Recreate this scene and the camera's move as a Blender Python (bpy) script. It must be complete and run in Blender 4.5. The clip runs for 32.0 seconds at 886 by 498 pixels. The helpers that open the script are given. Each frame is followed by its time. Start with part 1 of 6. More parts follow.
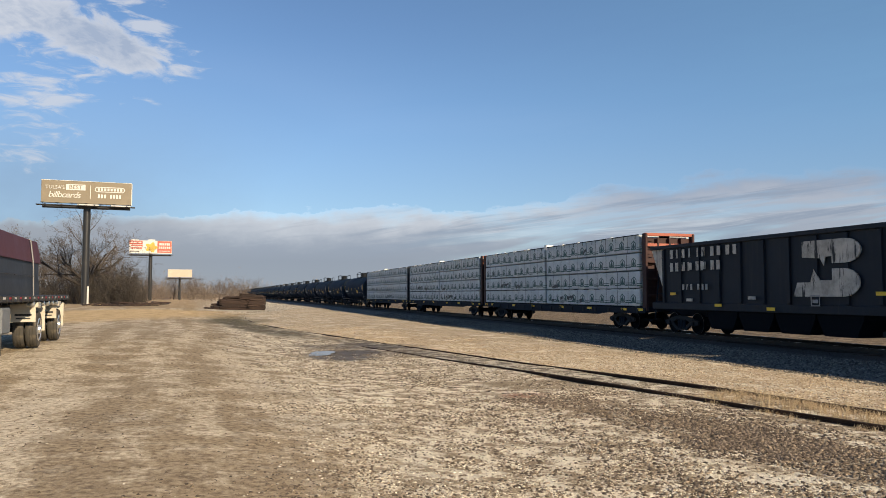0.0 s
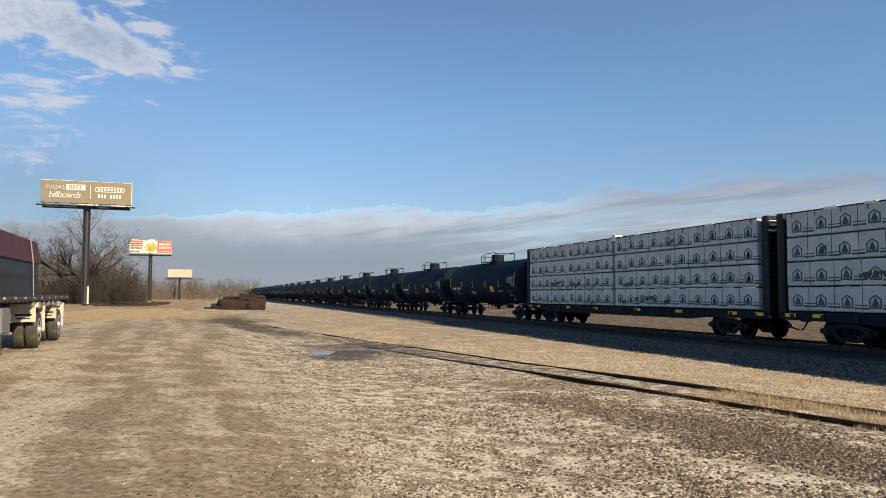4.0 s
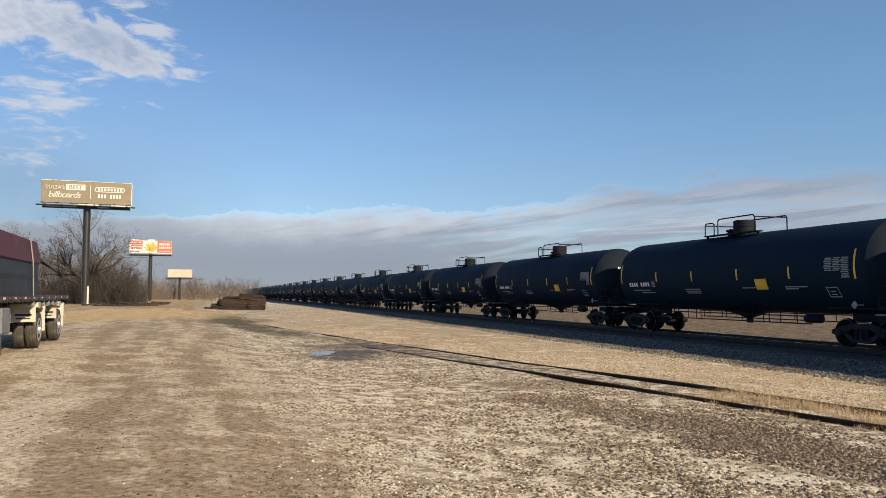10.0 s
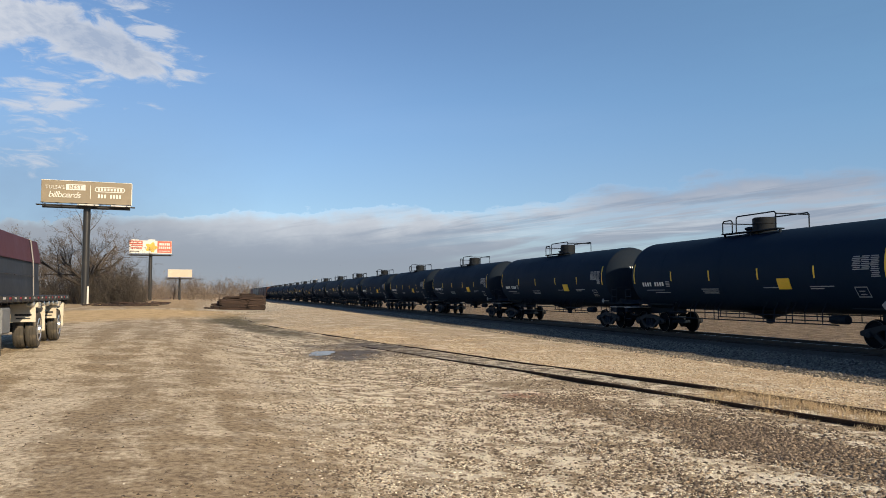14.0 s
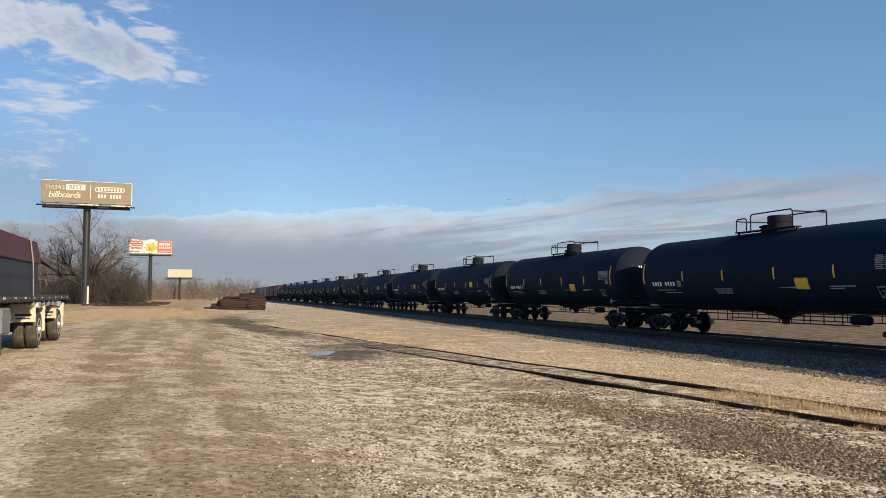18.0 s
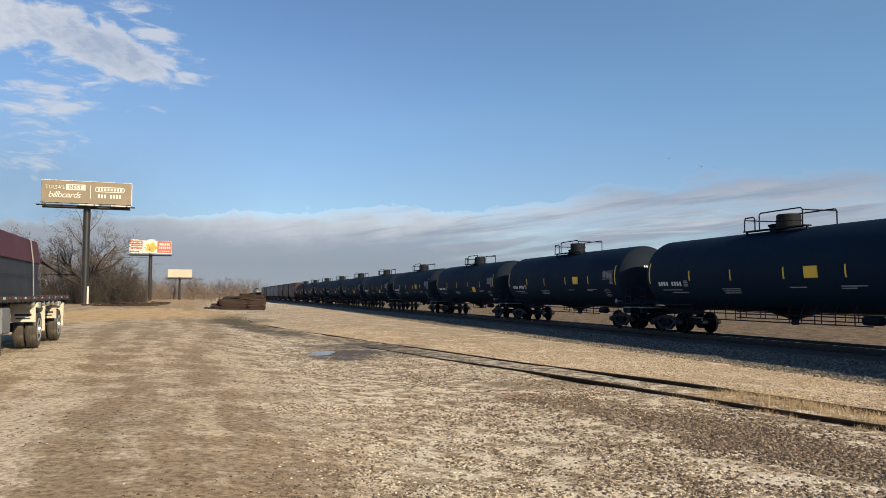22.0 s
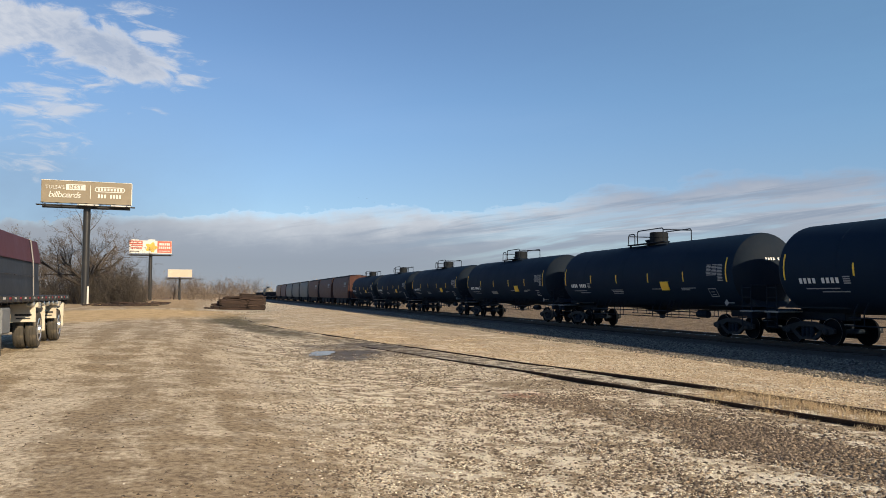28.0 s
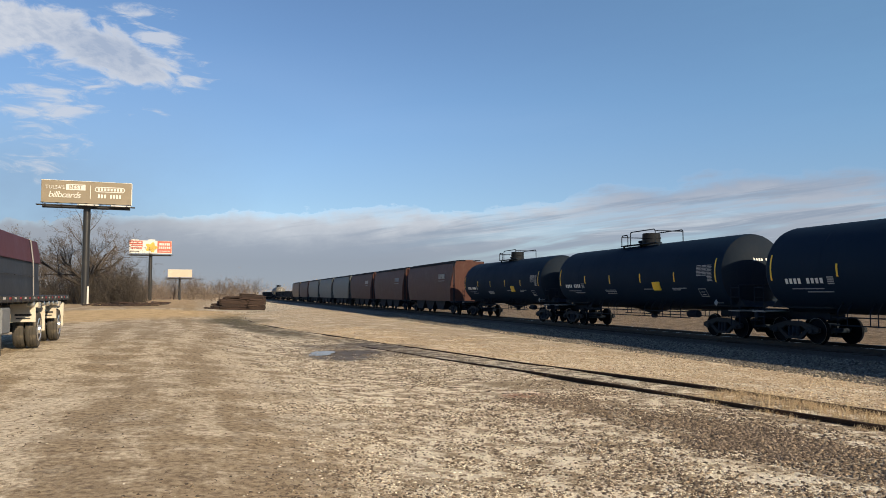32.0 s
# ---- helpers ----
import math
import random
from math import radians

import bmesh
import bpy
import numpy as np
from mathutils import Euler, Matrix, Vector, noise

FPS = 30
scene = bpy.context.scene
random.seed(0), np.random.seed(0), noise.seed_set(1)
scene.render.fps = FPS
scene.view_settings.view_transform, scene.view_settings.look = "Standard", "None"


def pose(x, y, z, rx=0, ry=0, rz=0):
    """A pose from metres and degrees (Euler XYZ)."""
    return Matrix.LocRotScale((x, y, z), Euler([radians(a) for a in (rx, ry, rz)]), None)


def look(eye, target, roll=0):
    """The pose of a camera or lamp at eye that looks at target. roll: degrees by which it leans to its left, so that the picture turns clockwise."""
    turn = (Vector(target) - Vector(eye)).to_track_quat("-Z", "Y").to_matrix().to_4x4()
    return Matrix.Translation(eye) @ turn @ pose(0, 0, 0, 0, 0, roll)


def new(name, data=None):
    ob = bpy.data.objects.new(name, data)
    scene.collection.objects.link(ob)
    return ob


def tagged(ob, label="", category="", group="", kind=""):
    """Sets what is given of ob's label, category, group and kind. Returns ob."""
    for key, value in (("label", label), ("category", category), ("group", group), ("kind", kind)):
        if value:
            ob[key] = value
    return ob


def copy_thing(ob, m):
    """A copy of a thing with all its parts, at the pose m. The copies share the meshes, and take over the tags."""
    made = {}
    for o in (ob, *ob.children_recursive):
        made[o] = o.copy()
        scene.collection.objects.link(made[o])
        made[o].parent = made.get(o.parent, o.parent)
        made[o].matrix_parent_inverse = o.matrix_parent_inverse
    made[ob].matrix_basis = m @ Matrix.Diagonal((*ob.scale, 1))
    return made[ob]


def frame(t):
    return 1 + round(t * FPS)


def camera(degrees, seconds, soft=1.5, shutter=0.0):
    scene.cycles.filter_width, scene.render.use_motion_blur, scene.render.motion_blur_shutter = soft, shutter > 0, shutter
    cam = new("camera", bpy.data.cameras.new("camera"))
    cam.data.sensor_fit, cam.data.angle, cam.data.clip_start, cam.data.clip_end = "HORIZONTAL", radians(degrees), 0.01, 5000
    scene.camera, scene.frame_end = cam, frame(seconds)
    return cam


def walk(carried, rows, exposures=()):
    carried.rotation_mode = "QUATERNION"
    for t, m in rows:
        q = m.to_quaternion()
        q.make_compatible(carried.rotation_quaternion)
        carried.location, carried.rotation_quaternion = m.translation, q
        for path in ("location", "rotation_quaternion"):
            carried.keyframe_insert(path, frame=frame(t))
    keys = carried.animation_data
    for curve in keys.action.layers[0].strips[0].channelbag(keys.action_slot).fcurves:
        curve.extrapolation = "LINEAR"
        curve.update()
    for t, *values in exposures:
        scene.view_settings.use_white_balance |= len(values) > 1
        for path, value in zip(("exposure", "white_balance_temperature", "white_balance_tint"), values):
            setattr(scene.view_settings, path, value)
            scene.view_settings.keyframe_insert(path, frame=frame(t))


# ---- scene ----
# The world: z = 0 is the yard under the tripod, y points where the camera looks, x to its right.
EYE = 1.7
TURN = radians(16.9)            # the main track runs away to the left of the view by this angle
CT, ST = math.cos(TURN), math.sin(TURN)
TRACK = 21.0                    # from the camera square across to the main track's centre line
RAIL = -0.04                    # top of the main rails
SPUR = radians(28.0)            # the same for the rusty spur
CS, SS = math.cos(SPUR), math.sin(SPUR)
SPUR_W = 12.35                  # centre line of the spur
BEND, BENT = 42.0, 0.0046       # past this far along it the spur curves back towards the main line
LANE = radians(18.8)            # the way the lorries go through the yard
CL, SL = math.cos(LANE), math.sin(LANE)

cam = camera(60.8, 32.0, soft=0.5)
walk(cam, [(0.0, pose(0, 0, EYE, 93.43, 0, 0)), (32.0, pose(0, 0, EYE, 93.43, 0, 0))], exposures=[(0.0, 0.5), (32.0, 0.5)])

# ---- light ----
SUN_EL, SUN_AZ = radians(25), radians(141)     # azimuth clockwise from +y: behind the camera, beyond the train
world = bpy.data.worlds.new("sky")
scene.world = world
world.use_nodes = True
wn = world.node_tree
bg = wn.nodes["Background"]
sky = wn.nodes.new("ShaderNodeTexSky")
sky.sky_type = "NISHITA"
sky.sun_disc = False
sky.sun_elevation, sky.sun_rotation = SUN_EL, SUN_AZ
sky.air_density, sky.dust_density, sky.ozone_density = 0.92, 0.0, 4.0
wn.links.new(sky.outputs[0], bg.inputs[0])
bg.inputs[1].default_value = 0.086
sun_data = bpy.data.lights.new("sun", "SUN")
sun_data.energy, sun_data.angle, sun_data.color = 5.0, radians(0.53), (1.0, 0.81, 0.545)
sun = new("sun", sun_data)
to_sun = Vector((math.sin(SUN_AZ) * math.cos(SUN_EL), math.cos(SUN_AZ) * math.cos(SUN_EL), math.sin(SUN_EL)))
sun.matrix_world = look(to_sun * 100, (0, 0, 0))


# ---- materials ----
def nodes_of(name):
    m = bpy.data.materials.new(name)
    m.use_nodes = True
    t = m.node_tree
    return m, t, t.nodes["Principled BSDF"]


def add(t, kind, **values):
    n = t.nodes.new(kind)
    for k, v in values.items():
        if k in n.inputs:
            n.inputs[k].default_value = v
    return n


def ramp(t, fac, stops):
    n = t.nodes.new("ShaderNodeValToRGB")
    e = n.color_ramp.elements
    while len(e) < len(stops):
        e.new(0.5)
    for el, (p, c) in zip(e, stops):
        el.position = p
        el.color = (*c, 1) if len(c) == 3 else c
    t.links.new(fac, n.inputs[0])
    return n.outputs[0]


def mix(t, fac, a, b, mode="MIX"):
    n = t.nodes.new("ShaderNodeMix")
    n.data_type, n.blend_type = "RGBA", mode
    for sock, v in ((n.inputs[0], fac), (n.inputs[6], a), (n.inputs[7], b)):
        if hasattr(v, "links"):
            t.links.new(v, sock)
        elif isinstance(v, (int, float)):
            sock.default_value = v
        else:
            sock.default_value = (*v, 1) if len(v) == 3 else v
    return n.outputs[2]


def noise_of(t, vec, scale, detail=4.0, rough=0.55, distortion=0.0):
    n = add(t, "ShaderNodeTexNoise", Scale=scale, Detail=detail, Roughness=rough, Distortion=distortion)
    if vec is not None:
        t.links.new(vec, n.inputs["Vector"])
    return n.outputs["Fac"]


def calc(t, op, a, b=None, c=None, clamp=False):
    n = t.nodes.new("ShaderNodeMath")
    n.operation, n.use_clamp = op, clamp
    for sock, v in zip(n.inputs, (a, b, c)):
        if v is None:
            continue
        if hasattr(v, "links"):
            t.links.new(v, sock)
        else:
            sock.default_value = v
    return n.outputs[0]


def smooth(t, v, lo, hi):
    n = t.nodes.new("ShaderNodeMapRange")
    n.interpolation_type = "SMOOTHSTEP"
    t.links.new(v, n.inputs[0])
    n.inputs[1].default_value, n.inputs[2].default_value = lo, hi
    return n.outputs[0]


def paint(name, color, rough=0.5, metal=0.0, wear=0.25, wear_color=None, scale=1.5, grain=40.0, bump=0.02, streak=0.0, vary=0.0, gloss=0.4):
    """A surface with large stains, fine grain, streaks that run down, and relief."""
    m, t, b = nodes_of(name)
    co = t.nodes.new("ShaderNodeTexCoord").outputs["Object"]
    big = noise_of(t, co, scale, 5.0, 0.6)
    fine = noise_of(t, co, grain, 3.0, 0.6)
    wc = wear_color or tuple(min(1, c * 1.7 + 0.03) for c in color)
    col = mix(t, calc(t, "MULTIPLY", smooth(t, big, 0.48, 0.75), wear), color, wc)
    dark = tuple(c * 0.55 for c in color)
    col = mix(t, calc(t, "MULTIPLY", smooth(t, fine, 0.5, 0.8), 0.45), col, dark)
    if streak:
        st = t.nodes.new("ShaderNodeMapping")
        st.inputs["Scale"].default_value = (5.0, 5.0, 0.25)
        t.links.new(co, st.inputs[0])
        lines = noise_of(t, st.outputs[0], 1.4, 4.0, 0.6)
        col = mix(t, calc(t, "MULTIPLY", smooth(t, lines, 0.5, 0.72), streak), col, wc)
    if vary:
        oi = t.nodes.new("ShaderNodeObjectInfo").outputs["Random"]
        hs = add(t, "ShaderNodeHueSaturation")
        t.links.new(calc(t, "MULTIPLY_ADD", oi, vary * 2, 1 - vary), hs.inputs["Value"])
        t.links.new(col, hs.inputs["Color"])
        col = hs.outputs[0]
    t.links.new(col, b.inputs["Base Color"])
    t.links.new(calc(t, "MULTIPLY_ADD", big, 0.25, rough - 0.12), b.inputs["Roughness"])
    b.inputs["Metallic"].default_value = metal
    b.inputs["Specular IOR Level"].default_value = gloss
    bp = add(t, "ShaderNodeBump", Strength=min(1.0, bump * 10), Distance=bump)
    t.links.new(fine, bp.inputs["Height"])
    t.links.new(bp.outputs[0], b.inputs["Normal"])
    return m


def peeling(name, color, under):
    """Old paint that has flaked off in runs and spots down to the paint beneath."""
    m, t, b = nodes_of(name)
    co = t.nodes.new("ShaderNodeTexCoord").outputs["Object"]
    st = t.nodes.new("ShaderNodeMapping")
    st.inputs["Scale"].default_value = (4.0, 4.0, 0.55)
    t.links.new(co, st.inputs[0])
    runs = noise_of(t, st.outputs[0], 1.5, 6.0, 0.65, 0.4)
    dirt = noise_of(t, co, 2.2, 6.0, 0.65)
    col = mix(t, smooth(t, dirt, 0.35, 0.7), color, tuple(c * 0.55 for c in color))
    col = mix(t, smooth(t, runs, 0.56, 0.62), col, under)
    t.links.new(col, b.inputs["Base Color"])
    b.inputs["Roughness"].default_value = 0.8
    bp = add(t, "ShaderNodeBump", Strength=0.5, Distance=0.01)
    t.links.new(runs, bp.inputs["Height"])
    t.links.new(bp.outputs[0], b.inputs["Normal"])
    return m


def wrapping(name, color, pale):
    """Woven plastic sheet with folds, creases and scuffs."""
    m, t, b = nodes_of(name)
    co = t.nodes.new("ShaderNodeTexCoord").outputs["Object"]
    st = t.nodes.new("ShaderNodeMapping")
    st.inputs["Scale"].default_value = (1.0, 1.0, 0.6)
    st.inputs["Rotation"].default_value = (0, 0.35, 0)
    t.links.new(co, st.inputs[0])
    fold = noise_of(t, st.outputs[0], 3.0, 5.0, 0.6, 1.6)
    crease = noise_of(t, co, 9.0, 4.0, 0.6, 0.8)
    scuff = noise_of(t, co, 1.3, 6.0, 0.65)
    col = mix(t, smooth(t, scuff, 0.35, 0.7), color, pale)
    col = mix(t, calc(t, "MULTIPLY", smooth(t, crease, 0.56, 0.7), 0.35), col, (0.22, 0.25, 0.27))
    t.links.new(col, b.inputs["Base Color"])
    b.inputs["Roughness"].default_value = 0.5
    bp = add(t, "ShaderNodeBump", Strength=0.9, Distance=0.07)
    t.links.new(calc(t, "ADD", fold, calc(t, "MULTIPLY", crease, 0.35)), bp.inputs["Height"])
    t.links.new(bp.outputs[0], b.inputs["Normal"])
    return m


# skylight on the shaded flanks is put into this black as blue
TANK = paint("tank black paint", (0.0048, 0.0158, 0.0355), 0.72, wear=0.35, wear_color=(0.009, 0.021, 0.039), scale=0.7, bump=0.003, streak=0.25, gloss=0.1)
IRON = paint("grimy black steel", (0.0075, 0.0145, 0.026), 0.75, wear=0.5, wear_color=(0.035, 0.03, 0.026), scale=3, gloss=0.12)
FRAME = paint("dusty side frame steel", (0.0055, 0.0095, 0.0155), 0.8, wear=0.5, wear_color=(0.014, 0.0155, 0.018), scale=4)
TREAD = paint("polished wheel steel", (0.13, 0.13, 0.13), 0.45, metal=0.8, wear=0.4, wear_color=(0.05, 0.04, 0.035))
RAILTOP = paint("polished rail steel", (0.5, 0.49, 0.47), 0.25, metal=1.0, wear=0.3)
MAINRAIL = paint("dark rail steel", (0.03, 0.024, 0.021), 0.8, wear=0.6, wear_color=(0.065, 0.045, 0.034), scale=3)
RUST = paint("rusty rail steel", (0.036, 0.022, 0.016), 0.9, wear=0.6, wear_color=(0.075, 0.045, 0.03), scale=3, gloss=0.2)
WHITE = paint("white lettering paint", (0.72, 0.72, 0.7), 0.6, wear=0.4, wear_color=(0.4, 0.4, 0.4))
YELLOW = paint("yellow reflective strip", (0.8, 0.5, 0.04), 0.5, wear=0.2)
BNBLACK = paint("faded black car paint", (0.0125, 0.018, 0.028), 0.65, wear=0.5, wear_color=(0.03, 0.03, 0.032), scale=0.6, streak=0.4, gloss=0.25)
LOGO = peeling("peeling white logo paint", (0.52, 0.49, 0.44), (0.03, 0.03, 0.032))
# one red twice: sunlight put into the top beams, shade into the rest
REDLIT = paint("sun-bleached red beam paint", (0.34, 0.1, 0.065), 0.7, wear=0.5, wear_color=(0.42, 0.18, 0.13), scale=1.5)
REDSHADE = paint("faded red bulkhead paint", (0.034, 0.0125, 0.012), 0.7, wear=0.6, wear_color=(0.08, 0.034, 0.029), scale=1.5, streak=0.3)
WRAP = wrapping("grey lumber wrap", (0.42, 0.47, 0.5), (0.54, 0.58, 0.6))
PRINT = paint("dark green wrap print", (0.02, 0.07, 0.075), 0.5, wear=0.3)
SEAM = paint("shadowed wrap fold", (0.05, 0.055, 0.06), 0.6)
BROWN = paint("brown hopper paint", (0.064, 0.025, 0.0205), 0.65, wear=0.5, wear_color=(0.105, 0.058, 0.05), scale=0.8, streak=0.4)
GREYCAR = paint("grey hopper paint", (0.13, 0.142, 0.142), 0.6, wear=0.5, wear_color=(0.2, 0.2, 0.19), scale=0.8, streak=0.5)
MAROON = paint("maroon hopper paint", (0.07, 0.03, 0.032), 0.6, wear=0.5, scale=0.8, streak=0.3)
TAN = paint("tan hopper paint", (0.2, 0.13, 0.085), 0.65, wear=0.4, scale=0.8, streak=0.5)
PALE = paint("pale tank paint", (0.1, 0.096, 0.09), 0.6, wear=0.5, wear_color=(0.3, 0.27, 0.22), scale=0.9, streak=0.6)
POLE = paint("black steel pole", (0.02, 0.02, 0.022), 0.4, wear=0.3, scale=0.5)
TIE = paint("creosote timber", (0.03, 0.0185, 0.0145), 0.9, wear=0.6, wear_color=(0.06, 0.039, 0.031), scale=5, bump=0.03, vary=0.35)


# ---- mesh helpers ----
def box(bm, c, s, bevel=0.0, turn=None):
    """A box of size s centred at c, its edges rounded off by bevel."""
    m = Matrix.Translation(c) @ (turn or Matrix.Identity(4)) @ Matrix.Diagonal((*s, 1))
    made = bmesh.ops.create_cube(bm, size=1, matrix=m)["verts"]
    if bevel:
        edges = list({e for v in made for e in v.link_edges})
        bmesh.ops.bevel(bm, geom=edges, offset=bevel, segments=1, affect="EDGES", profile=0.7)
    return bm


def rod(bm, a, b, r, seg=8, r2=None):
    """A round bar from a to b."""
    a, b = Vector(a), Vector(b)
    q = (b - a).to_track_quat("Z", "Y").to_matrix().to_4x4()
    bmesh.ops.create_cone(bm, cap_ends=True, segments=seg, radius1=r, radius2=r if r2 is None else r2, depth=(b - a).length,
                          matrix=Matrix.Translation((a + b) / 2) @ q)
    return bm


def lathe(bm, profile, seg, axis="X", at=(0, 0, 0), ring=False):
    """A turned body: profile of (along, radius), about a line parallel to the axis through at; a hollow ring, or capped."""
    rings = []
    for u, r in profile:
        row = []
        for k in range(seg):
            a = 2 * math.pi * k / seg
            p, q = r * math.cos(a), r * math.sin(a)
            v = (u, p, q) if axis == "X" else (q, u, p) if axis == "Y" else (p, q, u)
            row.append(bm.verts.new(Vector(v) + Vector(at)))
        rings.append(row)
    for A, B in zip(rings, rings[1:] + rings[:1] if ring else rings[1:]):
        for k in range(seg):
            bm.faces.new((A[k], A[(k + 1) % seg], B[(k + 1) % seg], B[k]))
    if not ring:
        bm.faces.new(rings[0][::-1])
        bm.faces.new(rings[-1])
    return bm


def prism(bm, outline, y0, y1, axis="Y"):
    """An outline of (a, z) drawn out from y0 to y1 across (axis Y: outline in x, z; axis X: outline in y, z)."""
    f = (lambda a, z, w: (a, w, z)) if axis == "Y" else (lambda a, z, w: (w, a, z))
    A = [bm.verts.new(f(a, z, y0)) for a, z in outline]
    B = [bm.verts.new(f(a, z, y1)) for a, z in outline]
    n = len(outline)
    bm.faces.new(A[::-1])
    bm.faces.new(B)
    for k in range(n):
        bm.faces.new((A[k], A[(k + 1) % n], B[(k + 1) % n], B[k]))
    bmesh.ops.recalc_face_normals(bm, faces=bm.faces[:])
    return bm


def part(name, bm, material, parent=None, label="", smoothed=False):
    """Links a bmesh as one mesh object under a thing or a part."""
    bmesh.ops.recalc_face_normals(bm, faces=bm.faces[:])
    me = bpy.data.meshes.new(name)
    bm.to_mesh(me)
    bm.free()
    me.materials.append(material)
    if smoothed:
        for p in me.polygons:
            p.use_smooth = True
        me.set_sharp_from_angle(angle=radians(40))
    ob = new(name, me)
    ob.parent = parent
    if label:
        ob["label"] = label
    return ob


def again(ob, parent, m):
    """One more piece on the same mesh, at the pose m under parent."""
    o = new(ob.name.split(".")[0], ob.data)
    o.parent = parent
    o.matrix_basis = m
    return o


def empty(name, label, category, group="", kind=""):
    return tagged(new(name), label, category, group, kind)

# the pale grey carries the sunlight on the end walkways' tops
LITGRATE = paint("dull galvanised grating", (0.2, 0.205, 0.21), 0.6, metal=0.3, wear=0.4, scale=4)
HOUSING = paint("worn steel valve housing", (0.008, 0.0105, 0.015), 0.75, wear=0.5, wear_color=(0.02, 0.022, 0.026), scale=5, gloss=0.2)
DULLWHITE = paint("dull white stencil paint", (0.27, 0.28, 0.29), 0.7, wear=0.5, wear_color=(0.15, 0.15, 0.16))
# the tank's black again, warmer for dust and for sunlight painted into the heads
HEADPAINT = paint("dusty black tank head paint", (0.009, 0.0155, 0.0265), 0.76, wear=0.6, wear_color=(0.018, 0.022, 0.029), scale=0.9, streak=0.3, gloss=0.1)
WHEEL = paint("oily black wheel steel", (0.004, 0.006, 0.0095), 0.8, wear=0.3, wear_color=(0.012, 0.011, 0.011), scale=5, gloss=0.06)

B = bmesh.new


# ---- ground ----
def across(x, y):
    """How far a place lies to the main track's side of the camera."""
    return x * CT + y * ST


def step(a, b, v):
    v = min(1, max(0, (v - a) / (b - a)))
    return v * v * (3 - 2 * v)


def ground_z(x, y):
    w = across(x, y)
    # the yard drains towards the tracks
    z = -0.42 * step(-1.0, 5.0, x * CL + y * SL) - 0.08 * step(11.0, 16.5, w) + 0.16 * step(6, 11, -x) * (1 - step(31, 44, y))
    near = 1 - step(60, 140, math.hypot(x, y))
    n = noise.noise((x * 0.35, y * 0.35, 0)) * 0.035 + noise.noise((x * 1.3, y * 1.3, 4)) * 0.014
    return z + n * near - 0.25 * step(120, 260, math.hypot(x, y))


def on_track(s, w=TRACK, z=0.0):
    """A place s metres along the main track, w metres across."""
    return Vector((w * CT - s * ST, w * ST + s * CT, z))


def on_spur(s, w=SPUR_W, z=0.0):
    w += BENT * max(0.0, s - BEND) ** 2
    return Vector((w * CS - s * SS, w * SS + s * CS, z))


